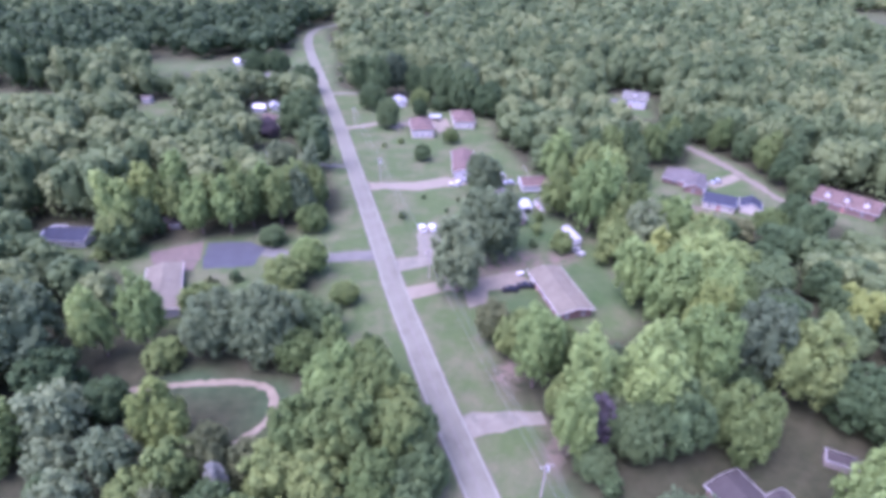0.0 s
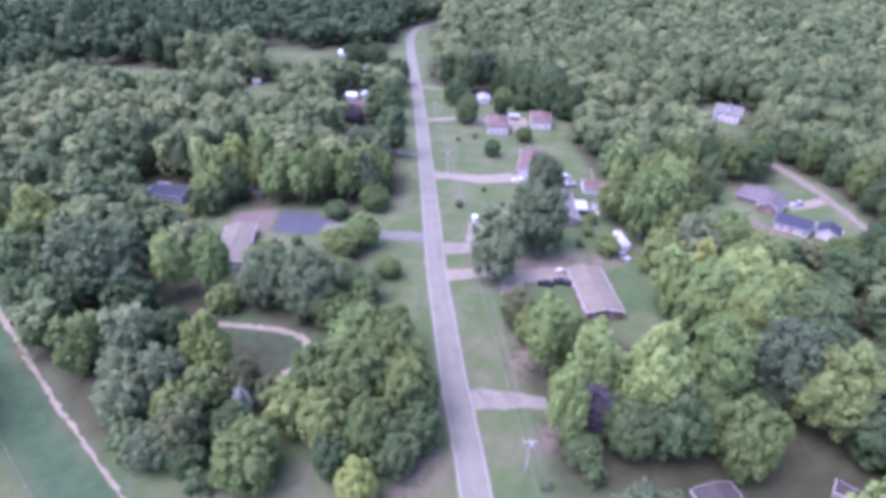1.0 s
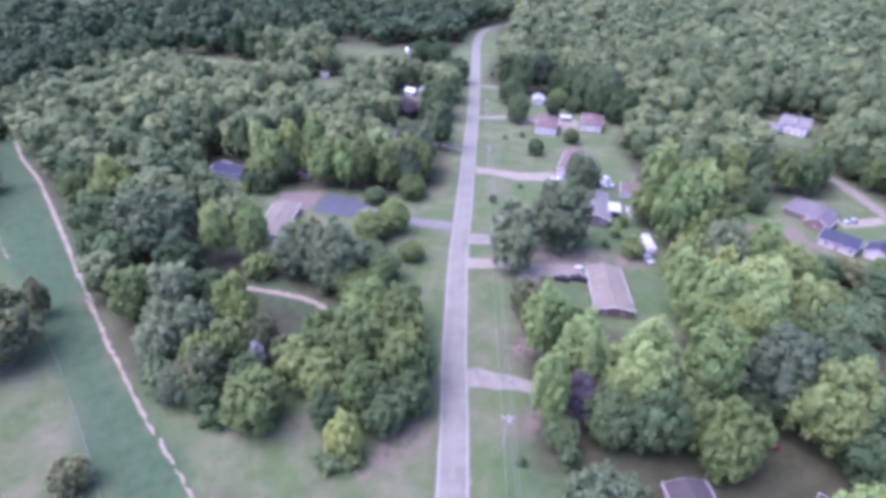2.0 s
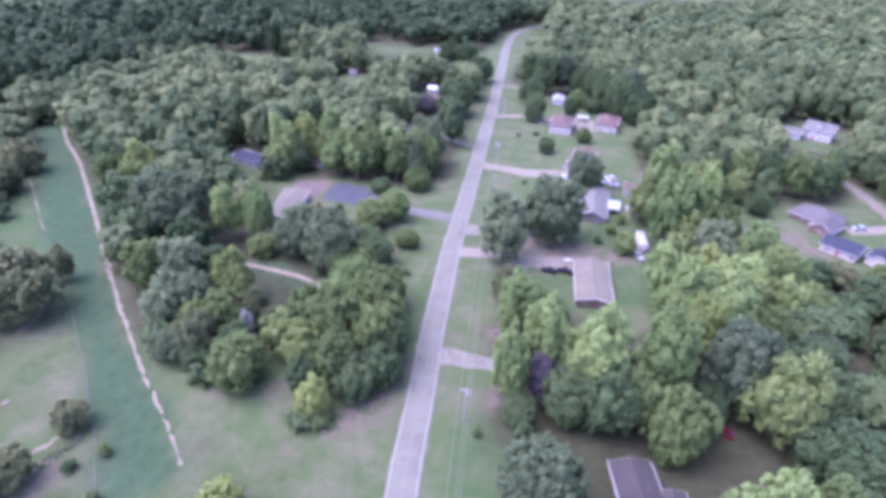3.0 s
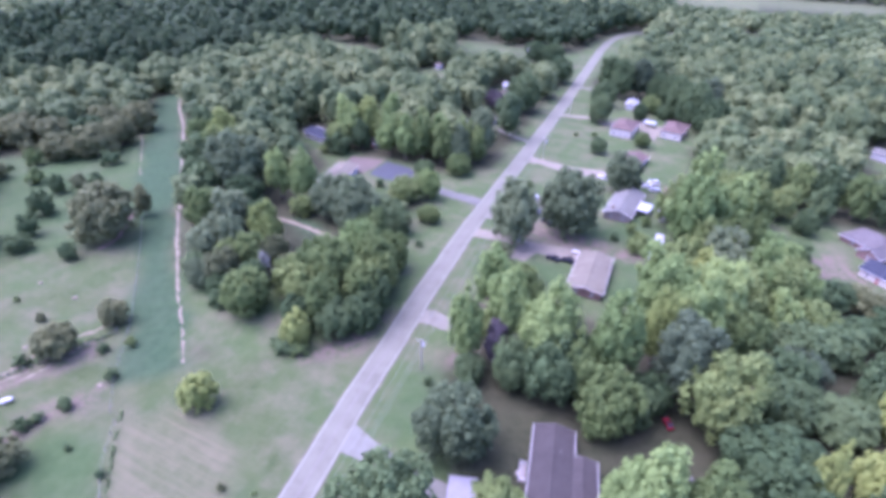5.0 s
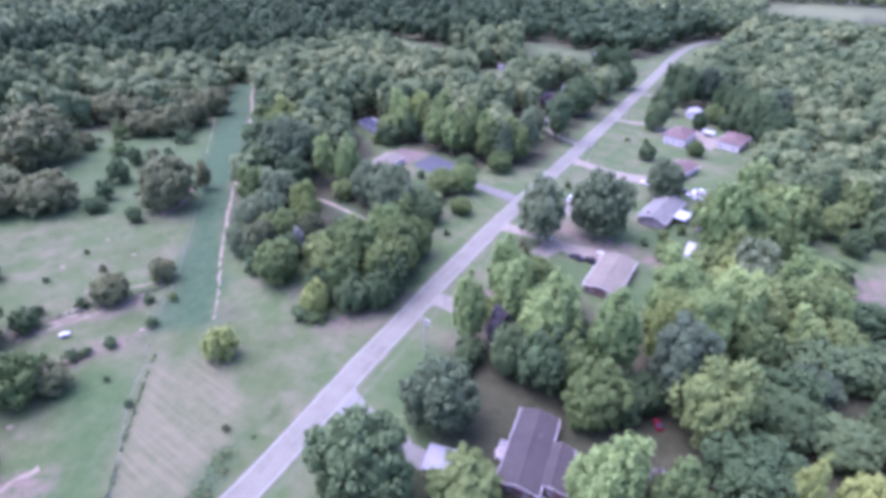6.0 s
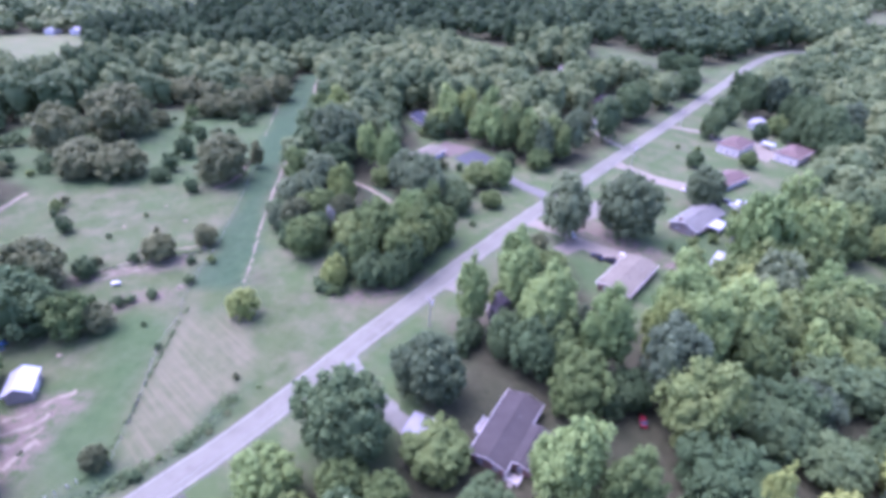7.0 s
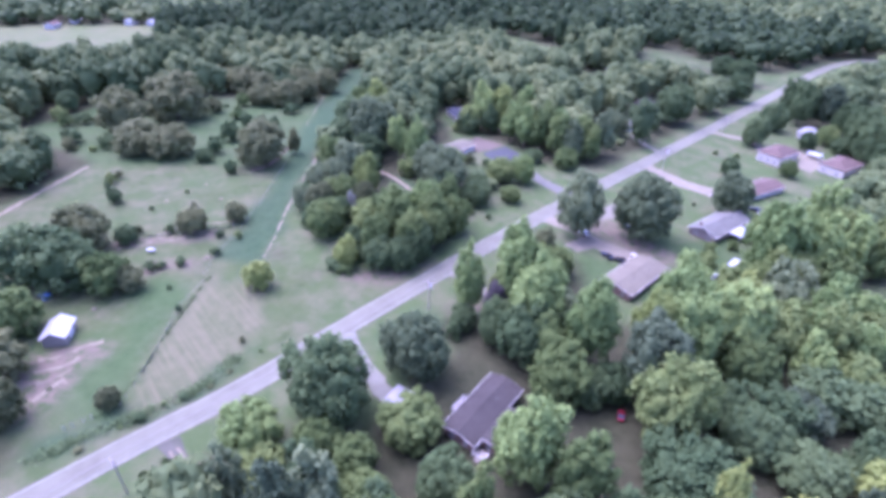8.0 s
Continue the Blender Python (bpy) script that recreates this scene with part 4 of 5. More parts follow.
def scatter(step, near, far, seed):
    """Places for woodland trees between two distances of the village, within the camera's fan."""
    rng = np.random.default_rng(seed)
    g = np.arange(-1000, 1000, step)
    x, y = np.meshgrid(g, np.arange(-140, 1000, step))
    x = x + np.where((np.arange(x.shape[0]) % 2)[:, None], step / 2, 0)
    x, y = (x + rng.uniform(-0.36, 0.36, x.shape) * step).ravel(), (y + rng.uniform(-0.36, 0.36, y.shape) * step).ravel()
    d = np.hypot(x - 60, y - 20)
    turn = np.degrees(np.arctan2(x - 60, y + 25))
    ok = (d >= near) & (d < far) & (turn > -104) & (turn < 66 + 4000 / (d + 30))
    for dx, dy in ((0, 0), (3.2, 0), (-3.2, 0), (0, 3.2), (0, -3.2)):
        ok &= ~is_clear(x + dx, y + dy)
    x, y = x[ok], y[ok]
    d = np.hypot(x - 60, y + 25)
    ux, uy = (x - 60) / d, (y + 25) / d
    # trees are lowered where they would hide clearings from about the camera's place
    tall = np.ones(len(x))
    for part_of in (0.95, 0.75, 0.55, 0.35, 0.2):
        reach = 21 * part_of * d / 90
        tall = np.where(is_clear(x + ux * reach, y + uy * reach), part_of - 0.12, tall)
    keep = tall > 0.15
    for sx, sy, r in STANDING:
        keep &= np.hypot(x - sx, y - sy) > r + step * 0.32
    return x[keep], y[keep], tall[keep], rng


def forest_template(rng, leaves, size, lobe_count, ratio, trunk=True):
    """One woodland tree of unit radius and height as arrays: a domed crown of several rounded boughs, with leaf sprays on them."""
    turn = rng.uniform(0, 6.28) + np.arange(lobe_count) * 2.39996
    ring = 0.62 * np.sqrt((np.arange(lobe_count) + 0.2) / lobe_count)
    top = 0.97 - 0.34 * ring ** 1.5 - rng.uniform(0, 0.10, lobe_count)
    wide = rng.uniform(0.34, 0.50, lobe_count)
    deep = wide * 1.15 / ratio
    centre = np.stack([np.cos(turn) * ring, np.sin(turn) * ring, top - deep], -1)
    axes = np.stack([wide, wide, deep], -1)
    parts_v, parts_f, base = [], [], 0
    lobes = [(np.array([0, 0, 0.46]), np.array([0.70, 0.70, 0.34]), ICO2 if trunk else ICO1)] + [(c, s * 0.90, ICO1) for c, s in zip(centre, axes)]
    for c, s, (v, f) in lobes:
        v = v * (1 + rng.normal(0, 0.07, (len(v), 1))) * s + c
        parts_v.append(v)
        parts_f.append(f + base)
        base += len(v)
    # sprays on the boughs, and a third of them down the skirt of the crown
    k = rng.integers(0, lobe_count, leaves)
    d = rng.standard_normal((leaves, 3)) + np.array([0, 0, 0.45])
    d[:, :2] += 0.8 * centre[k, :2]
    d /= np.linalg.norm(d, axis=1)[:, None]
    c = centre[k] + d * axes[k] * rng.uniform(0.88, 1.10, leaves)[:, None]
    skirt = leaves // 3
    a = rng.uniform(0, 6.28, skirt)
    d[:skirt] = np.stack([np.cos(a), np.sin(a), rng.uniform(-0.4, 0.4, skirt)], -1)
    low = rng.uniform(0.12, 0.66, skirt)
    reach = (0.66 + 0.24 * np.sin(low * 4.2)) * rng.uniform(0.86, 1.08, skirt)
    c[:skirt] = np.stack([np.cos(a) * reach, np.sin(a) * reach, low], -1)
    nrm = d + 0.35 * rng.standard_normal((leaves, 3)) + np.array([0, 0, 0.25])
    v, f = sprays(rng, c * [1, 1, ratio], nrm / np.linalg.norm(nrm, axis=1)[:, None], size)
    v[:, 2] /= ratio
    parts_v.append(v)
    parts_f.append(f + base)
    base += len(v)
    if trunk:
        bm = tube(bmesh.new(), (0, 0, 0), (0, 0, 0.5), 0.05, 0.03, 5)
        bmesh.ops.triangulate(bm, faces=bm.faces)
        parts_v.append(np.array([q.co[:] for q in bm.verts]))
        bm.verts.index_update()
        parts_f.append(np.array([[q.index for q in t.verts] for t in bm.faces]) + base)
        bm.free()
    return np.concatenate(parts_v), np.concatenate(parts_f)


def plant_wood(name, label, x, y, tall, rng, templates, radius, height):
    """Woodland joined into one mesh: copies of a few trees, turned and stretched."""
    vs, fs, tones, base = [], [], [], 0
    kind = rng.integers(0, len(templates), len(x))
    for k, (tv, tf) in enumerate(templates):
        at = np.flatnonzero(kind == k)
        n = len(at)
        a = rng.uniform(0, 6.28, n)
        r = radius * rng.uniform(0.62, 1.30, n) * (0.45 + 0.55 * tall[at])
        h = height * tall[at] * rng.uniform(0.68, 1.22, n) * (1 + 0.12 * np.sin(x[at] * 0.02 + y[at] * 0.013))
        stand = 0.5 + 0.22 * np.sin(x[at] * 0.031 + 2 * np.sin(y[at] * 0.017)) + 0.2 * np.sin(y[at] * 0.045 + x[at] * 0.02)
        h = np.where((x[at] > 104) & (y[at] < 125), 0.7 * h, h)
        old = inside(OLD_STAND, x[at], y[at])
        h = np.where(old, h * 1.25, h)
        stand = np.where(old, -0.9, stand + 0.25 * inside(YOUNG_STAND, x[at], y[at]))
        ca, sa = np.cos(a)[:, None] * r[:, None], np.sin(a)[:, None] * r[:, None]
        v = np.stack([tv[:, 0] * ca - tv[:, 1] * sa + x[at, None], tv[:, 0] * sa + tv[:, 1] * ca + y[at, None], tv[:, 2] * h[:, None]], -1)
        vs.append(v.reshape(-1, 3))
        tones.append(np.repeat(np.clip(0.6 * rng.uniform(0, 1, n) + 0.42 * stand, 0, 1), len(tv)))
        fs.append((tf[None] + (np.arange(n) * len(tv))[:, None, None]).reshape(-1, 3) + base)
        base += n * len(tv)
    me = quick_mesh(name, np.concatenate(vs), np.concatenate(fs), WOODS_LEAF)
    me.attributes.new("tone", 'FLOAT', 'POINT').data.foreach_set("value", np.concatenate(tones).astype(np.float32))
    return tagged(new(name, me), label, "woodland", kind="stuff")


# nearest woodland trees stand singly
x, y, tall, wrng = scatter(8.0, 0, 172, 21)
order = np.argsort(np.hypot(x - 70, y - 60))
tones = np.array(list("mdddkbymdl"))
for i in order[:56]:
    r = wrng.uniform(3.5, 5.6) * (0.45 + 0.55 * tall[i])
    plant(x[i], y[i], wrng.uniform(15, 24) * tall[i] * (0.62 if x[i] > 104 and y[i] < 125 else 1.0), r, str(tones[wrng.integers(0, 10)]), 1, "in the mixed wood", wrng, "trees in the mixed wood")
trng = np.random.default_rng(5)
MID = [forest_template(trng, 190, 0.27, 6, 3.3) for _ in range(7)]
FARW = [forest_template(trng, 44, 0.44, 4, 2.3, False) for _ in range(6)]
SOUTH = [forest_template(trng, 90, 0.34, 4, 3.0) for _ in range(3)]
rest = order[56:]
plant_wood("near_woodland", "mixed broadleaf wood round the houses", x[rest], y[rest], tall[rest], wrng, MID, 6.0, 20)
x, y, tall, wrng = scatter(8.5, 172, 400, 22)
for name, label, pick in (("west_woodland", "dense mixed wood west of the road", x < road_x(y)), ("east_woodland", "dense mixed wood east of the road", x >= road_x(y))):
    plant_wood(name, label, x[pick], y[pick], tall[pick], wrng, MID, 6.0, 20)
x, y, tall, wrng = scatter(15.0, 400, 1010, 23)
for name, label, pick in (("far_west_woodland", "distant unbroken woodland canopy", x < road_x(y)), ("far_east_woodland", "distant unbroken woodland canopy", x >= road_x(y))):
    plant_wood(name, label, x[pick], y[pick], tall[pick], wrng, FARW, 8.8, 18)
x, y = np.meshgrid(np.arange(-90, 250, 9.6), np.arange(-190, 10, 9.6))
x, y = (x + wrng.uniform(-3, 3, x.shape)).ravel(), (y + wrng.uniform(-3, 3, y.shape)).ravel()
behind = np.abs(np.degrees(np.arctan2(x - 60, y + 25))) > 60
behind &= ~is_clear(x, y) & ~((y > -70) & (x < 60)) & ~((np.hypot(x - 62, y - 8) < 36) | ((x < 60) & (y > -120) & (np.abs(x - 38) < 14)))
for sx, sy, r in STANDING:
    behind &= np.hypot(x - sx, y - sy) > r + 3
x, y = x[behind], y[behind]
plant_wood("south_woodland", "mixed broadleaf wood south of the houses", x, y, wrng.uniform(0.7, 1.0, len(x)), wrng, SOUTH, 5.6, 17)


# ---- houses ----
ROOFS = {
    "pink": shingle("pinkish_tan_shingles", (0.126, 0.116, 0.084)), "lilac": shingle("grey_shingles", (0.120, 0.121, 0.105)), "red": shingle("reddish_shingles", (0.101, 0.073, 0.060)),
    "brown": shingle("purple_brown_shingles", (0.048, 0.044, 0.040)), "blue": shingle("slate_blue_shingles", (0.032, 0.037, 0.050)), "mauve": shingle("mauve_grey_shingles", (0.092, 0.085, 0.080)), "pale": METAL_ROOF, "tan": shingle("tan_shingles", (0.15, 0.135, 0.115)),
}


def window_unit(parent, x, y, z, face, w=1.0, h=1.1):
    """A framed window on the wall whose outside faces -x, +x, -y or +y."""
    win = new("window")
    win.parent = parent
    turn = {"-y": 0, "+x": 90, "+y": 180, "-x": 270}[face]
    win.matrix_local = pose(x, y, z, 0, 0, turn)
    bm = bmesh.new()
    t = 0.09
    for x0, x1, z0, z1 in ((-w / 2, w / 2, h - t, h), (-w / 2, w / 2, 0, t), (-w / 2, -w / 2 + t, t, h - t), (w / 2 - t, w / 2, t, h - t), (-0.03, 0.03, t, h - t)):
        box(bm, x0, x1, -0.09, 0.02, z0, z1)
    part("frame", bm, TRIM, win)
    part("pane", boxed(-w / 2 + t, w / 2 - t, -0.05, -0.03, t, h - t), GLASS, win)
    part("sill", boxed(-w / 2 - 0.06, w / 2 + 0.06, -0.14, 0, -0.06, -0.003), TRIM, win)


def door_unit(parent, x, y, face, w=0.95, h=2.05, material=DOOR_PAINT, name="door"):
    door = new(name)
    door.parent = parent
    door.matrix_local = pose(x, y, 0.15, 0, 0, {"-y": 0, "+x": 90, "+y": 180, "-x": 270}[face])
    part("leaf", boxed(-w / 2, w / 2, -0.05, 0.02, 0, h, 0.01), material, door)
    bm = bmesh.new()
    for x0, x1, z0, z1 in ((-w / 2 - 0.09, -w / 2, 0, h + 0.09), (w / 2, w / 2 + 0.09, 0, h + 0.09), (-w / 2, w / 2, h, h + 0.09)):
        box(bm, x0, x1, -0.08, 0.02, z0, z1)
    part("frame", bm, TRIM, door)
    part("handle", boxed(w / 2 - 0.14, w / 2 - 0.06, -0.1, -0.05, 0.98, 1.02), DARK_TRIM, door)


def roof_slope(parent, x0, x1, y0, y1, z0, z1, material, hip0=0.0, hip1=0.0, t=0.12):
    """One slope, from the eave line x0 (height z0) to the ridge x1 (height z1); hips draw the ridge in at its ends."""
    bm = bmesh.new()
    up = [bm.verts.new(p) for p in ((x0, y0, z0 + t), (x0, y1, z0 + t), (x1, y1 - hip1, z1 + t), (x1, y0 + hip0, z1 + t))]
    dn = [bm.verts.new((v.co.x, v.co.y, v.co.z - t)) for v in up]
    bm.faces.new(up)
    bm.faces.new(dn[::-1])
    for i in range(4):
        bm.faces.new((up[i], dn[i], dn[(i + 1) % 4], up[(i + 1) % 4]))
    bmesh.ops.recalc_face_normals(bm, faces=bm.faces)
    return part("roof_slope", bm, material, parent)


def roof_end(parent, half, y_eave, y_top, z0, z1, material, t=0.12):
    bm = bmesh.new()
    up = [bm.verts.new(p) for p in ((-half, y_eave, z0 + t), (half, y_eave, z0 + t), (0, y_top, z1 + t))]
    dn = [bm.verts.new((v.co.x, v.co.y, v.co.z - t)) for v in up]
    bm.faces.new(up)
    bm.faces.new(dn[::-1])
    for i in range(3):
        bm.faces.new((up[i], dn[i], dn[(i + 1) % 3], up[(i + 1) % 3]))
    bmesh.ops.recalc_face_normals(bm, faces=bm.faces)
    part("roof_hip", bm, material, parent)


def house(x, y, turn, w, l, label, roof, wall=SIDING_WHITE, wall_h=2.7, rise=1.6, over=0.5, hip=False, windows=(), doors=(), chimney=None, vents=(), name="house", category="house", dormers=0):
    """A house round (x, y): w across, l along the ridge, which runs along its own y."""
    ob = thing(name, pose(x, y, 0, 0, 0, turn), label, category)
    rm = ROOFS[roof] if isinstance(roof, str) else roof
    hw, hl, t = w / 2 - over, l / 2 - over, 0.2
    part("foundation", boxed(-hw + 0.03, hw - 0.03, -hl + 0.03, hl - 0.03, -0.2, 0.14), CONCRETE, ob)
    for x0, x1, y0, y1 in ((-hw, -hw + t, -hl + t, hl - t), (hw - t, hw, -hl + t, hl - t)):
        part("wall", boxed(x0, x1, y0, y1, 0.14, wall_h), wall, ob)
    k = rise / (w / 2)
    for s in (-1, 1):
        bm = bmesh.new()
        peak = wall_h + (0 if hip else k * hw)
        outline = [(-hw, 0.14), (hw, 0.14), (hw, wall_h), (0, peak), (-hw, wall_h)] if not hip else [(-hw, 0.14), (hw, 0.14), (hw, wall_h), (-hw, wall_h)]
        a = [bm.verts.new((px, s * hl, pz)) for px, pz in outline]
        b = [bm.verts.new((px, s * (hl - t), pz)) for px, pz in outline]
        bm.faces.new(a)
        bm.faces.new(b[::-1])
        for i in range(len(a)):
            bm.faces.new((a[i], b[i], b[(i + 1) % len(a)], a[(i + 1) % len(a)]))
        bmesh.ops.recalc_face_normals(bm, faces=bm.faces)
        part("end_wall", bm, wall, ob)
    z0, z1 = wall_h - k * over, wall_h + rise - k * over
    h = min(w / 2, l / 2 - 0.6) if hip else 0.0
    for s in (-1, 1):
        roof_slope(ob, s * w / 2, 0, -l / 2, l / 2, z0, z1, rm, h, h)
        part("gutter", boxed(min(s * w / 2, s * (w / 2 + 0.1)), max(s * w / 2, s * (w / 2 + 0.1)), -l / 2, l / 2, z0 - 0.03, z0 + 0.1), TRIM, ob)
        if hip:
            roof_end(ob, w / 2, s * l / 2, s * (l / 2 - h), z0, z1, rm)
    part("ridge_cap", tube(bmesh.new(), (0, -l / 2 + h, z1 + 0.11), (0, l / 2 - h, z1 + 0.11), 0.09, 0.09, 6), rm, ob)
    if not hip:
        for s in (-1, 1):
            for q in (-1, 1):
                bm = tube(bmesh.new(), (q * w / 2, s * (l / 2 + 0.02), z0 + 0.04), (0, s * (l / 2 + 0.02), z1 + 0.04), 0.07, 0.07, 4)
                part("barge_board", bm, TRIM, ob)
    for face, at, z in windows:
        px, py = {"-x": (-hw, at), "+x": (hw, at), "-y": (at, -hl), "+y": (at, hl)}[face]
        window_unit(ob, px, py, z, face)
    for face, at, wide in doors:
        px, py = {"-x": (-hw, at), "+x": (hw, at), "-y": (at, -hl), "+y": (at, hl)}[face]
        door_unit(ob, px, py, face, wide, material=TRIM if wide > 2 else DOOR_PAINT, name="garage_door" if wide > 2 else "door")
    if chimney:
        cx, cy = chimney
        zc = wall_h + rise * (1 - abs(cx) / (w / 2))
        bm = boxed(cx - 0.4, cx + 0.4, cy - 0.4, cy + 0.4, zc - 0.7, zc + 1.0)
        ch = part("chimney", bm, BRICK, ob)
        part("cap", boxed(cx - 0.48, cx + 0.48, cy - 0.48, cy + 0.48, zc + 1.003, zc + 1.1), CONCRETE, ch)
    for vx, vy in vents:
        zv = z1 - k * abs(vx)
        part("roof_vent", tube(bmesh.new(), (vx, vy, zv), (vx, vy, zv + 0.55), 0.14, 0.14, 8), DARK_TRIM, ob)
    for i in range(dormers):
        at = (i - (dormers - 1) / 2) * l / (dormers + 0.4)
        d = new("dormer")
        d.parent = ob
        d.location = (-w * 0.27, at, z0 + rise * 0.45)
        part("front", boxed(-0.9, 1.0, -0.8, 0.8, -0.2, 1.4), SIDING_WHITE, d)
        for s in (-1, 1):
            bm = bmesh.new()
            vs = [bm.verts.new(p) for p in ((-1.1, s * 1.0, 1.35), (1.3, s * 1.0, 1.35), (1.3, 0, 2.0), (-1.1, 0, 2.0))]
            lo = [bm.verts.new(v.co - Vector((0, 0, 0.1))) for v in vs]
            bm.faces.new(vs)
            bm.faces.new(lo[::-1])
            for j in range(4):
                bm.faces.new((vs[j], lo[j], lo[(j + 1) % 4], vs[(j + 1) % 4]))
            bmesh.ops.recalc_face_normals(bm, faces=bm.faces)
            part("roof", bm, rm, d)
    return ob


def canopy(x, y, turn, w, l, h, label, material, name="carport"):
    """An open carport: four posts, beams and a thin ribbed roof."""
    ob = thing(name, pose(x, y, 0, 0, 0, turn), label, "carport")
    for px in (-w / 2 + 0.2, w / 2 - 0.2):
        for py in (-l / 2 + 0.2, l / 2 - 0.2):
            part("post", boxed(px - 0.06, px + 0.06, py - 0.06, py + 0.06, -0.1, h - 0.12), TRIM, ob)
        part("beam", boxed(px - 0.07, px + 0.07, -l / 2 + 0.1, l / 2 - 0.1, h - 0.12, h - 0.003), TRIM, ob)
    bm = bmesh.new()
    n = 24
    rows = [[bm.verts.new((-w / 2 + w * i / n, py, h + (0.05 if i % 2 else 0.09) - dz)) for i in range(n + 1)] for dz in (0, 0.05) for py in (-l / 2, l / 2)]
    for i in range(n):
        bm.faces.new((rows[0][i], rows[0][i + 1], rows[1][i + 1], rows[1][i]))
        bm.faces.new((rows[2][i], rows[3][i], rows[3][i + 1], rows[2][i + 1]))
        bm.faces.new((rows[0][i], rows[2][i], rows[2][i + 1], rows[0][i + 1]))
        bm.faces.new((rows[1][i], rows[1][i + 1], rows[3][i + 1], rows[3][i]))
    for i in (0, n):
        bm.faces.new((rows[0][i], rows[1][i], rows[3][i], rows[2][i]))
    bmesh.ops.recalc_face_normals(bm, faces=bm.faces)
    part("roof", bm, material, ob)
    return ob


# house with the long pinkish roof and its drive
house(63.7, 105.8, 2.6, 10.5, 21.4, "long low house with pinkish tan shingle roof and brick end", "pink", BRICK, 2.6, 1.1, 0.6,
      windows=(("-y", -2.5, 0.9), ("-y", 2.2, 0.9), ("-x", -6, 0.9), ("-x", -1, 0.9)), doors=(("-x", 4, 0.95), ("-x", 8, 2.6)), vents=((1.6, -3.5), (2.2, 4.0)))
house(64.8, 157.3, -4, 10.2, 23.0, "small brick house with pale grey shingle roof", "lilac", GREY_BRICK, 2.7, 1.9, 0.5,
      windows=(("-y", -2.2, 0.9), ("-y", 2.2, 0.9), ("-x", -6, 0.9), ("-x", -1, 0.9)), doors=(("-x", 3, 0.95),), chimney=(-2.2, -9.0), vents=((1.5, 4),))
canopy(71.9, 157.2, -6, 4.6, 7.4, 2.5, "white metal carport beside the grey-roofed house", METAL_ROOF)
house(59.8, 198.4, -12, 9.6, 24.0, "low house with faded red shingle roof and white end", "red", SIDING_WHITE, 2.6, 1.5, 0.5, windows=(("-x", -6, 0.9), ("-x", 2, 0.9), ("-y", 0, 0.9)), doors=(("-x", 6, 0.95),))
house(50.3, 243.6, -6, 11.0, 17.5, "large cream house with faded red hipped roof", "red", SIDING_CREAM, 4.2, 2.2, 0.4, hip=True, windows=(("-y", -3, 1.0), ("-y", 0, 1.0), ("-y", 3, 1.0), ("-x", -4, 1.0), ("-x", 4, 1.0)), doors=(("-x", 0, 1.0),))
canopy(60.4, 259.5, 84, 4.0, 6.0, 2.4, "small white carport in a pale courtyard", METAL_ROOF)
house(73.2, 252.6, -8, 10.8, 17.5, "cream garage block with faded red hipped roof", "red", SIDING_CREAM, 3.9, 2.1, 0.4, hip=True, windows=(("-y", -3, 1.0), ("-y", 2.5, 1.0)), doors=(("-x", -6, 2.6),))
house(46.6, 289.5, 0, 6.6, 11.0, "small outbuilding with pale metal roof", "pale", SIDING_CREAM, 2.8, 1.2, 0.4, doors=(("-y", 0, 2.4),), name="shed", category="shed")
house(63.3, 319, 4, 9.5, 15.0, "low house with dull tan roof among trees", "tan", BRICK, 2.8, 2.2, 0.5, windows=(("-y", -3, 0.9), ("-y", 3, 0.9)))
house(177.0, 267, 58, 10.5, 13.5, "two-storey white house with grey gabled roof", "lilac", SIDING_WHITE, 5.0, 3.4, 0.5,
      windows=(("-x", -4.5, 0.9), ("-x", -2, 0.9), ("-x", 4, 0.9), ("-x", -4, 3.3), ("-x", 0, 3.3), ("-x", 4, 3.3), ("-y", -2, 0.9), ("-y", 2, 3.3)), doors=(("-x", 1.5, 1.0),), dormers=1)
house(164.6, 266.5, 58, 8.0, 10.0, "white garage wing of the two-storey house", "lilac", SIDING_WHITE, 2.9, 1.8, 0.4, doors=(("-x", 0, 2.6),), name="garage", category="garage")
house(82, 174.6, 84, 9.0, 11.0, "small garage with red roof and white gable", "red", SIDING_WHITE, 2.6, 1.7, 0.4, doors=(("+y", 0, 2.6),), name="garage", category="garage")
house(79.6, 157.2, 10, 5.0, 6.4, "small shed with blue-grey shingle roof", "lilac", SIDING_WHITE, 2.0, 0.8, 0.2, doors=(("-x", 0, 0.9),), name="shed", category="shed")
house(71.9, 35.5, 12.5, 8.4, 19.2, "low house with purple-brown shingle roof under tall trees", "brown", BRICK, 2.8, 1.15, 0.6,
      windows=(("-x", -6, 0.9), ("-x", 4, 0.9), ("-y", -1.7, 0.9), ("-y", 1.7, 0.9)), doors=(("-x", -1, 0.95),), vents=((1.4, 3),))
house(77.9, 34.9, 12.5, 5.8, 10.6, "rear wing with purple-brown shingle roof", "brown", BRICK, 2.5, 0.9, 0.4, windows=(("+x", -2, 0.9), ("+x", 2, 0.9), ("-y", 0, 0.9)), name="house_wing")
canopy(58.6, 23.4, 18, 5.4, 6.0, 2.4, "dull grey metal carport roof beside the drive", surface("dull_metal_roof", (0.19, 0.195, 0.20), rough=0.5, var=0.15, scale=0.5, fine=3, bump=0, metal=0.2))
house(96, 43.9, 52, 3.2, 5.6, "small dark garden shed with pale ridge", "brown", GREY_POST, 2.0, 0.9, 0.2, doors=(("-y", 0, 0.9),), name="shed", category="shed")
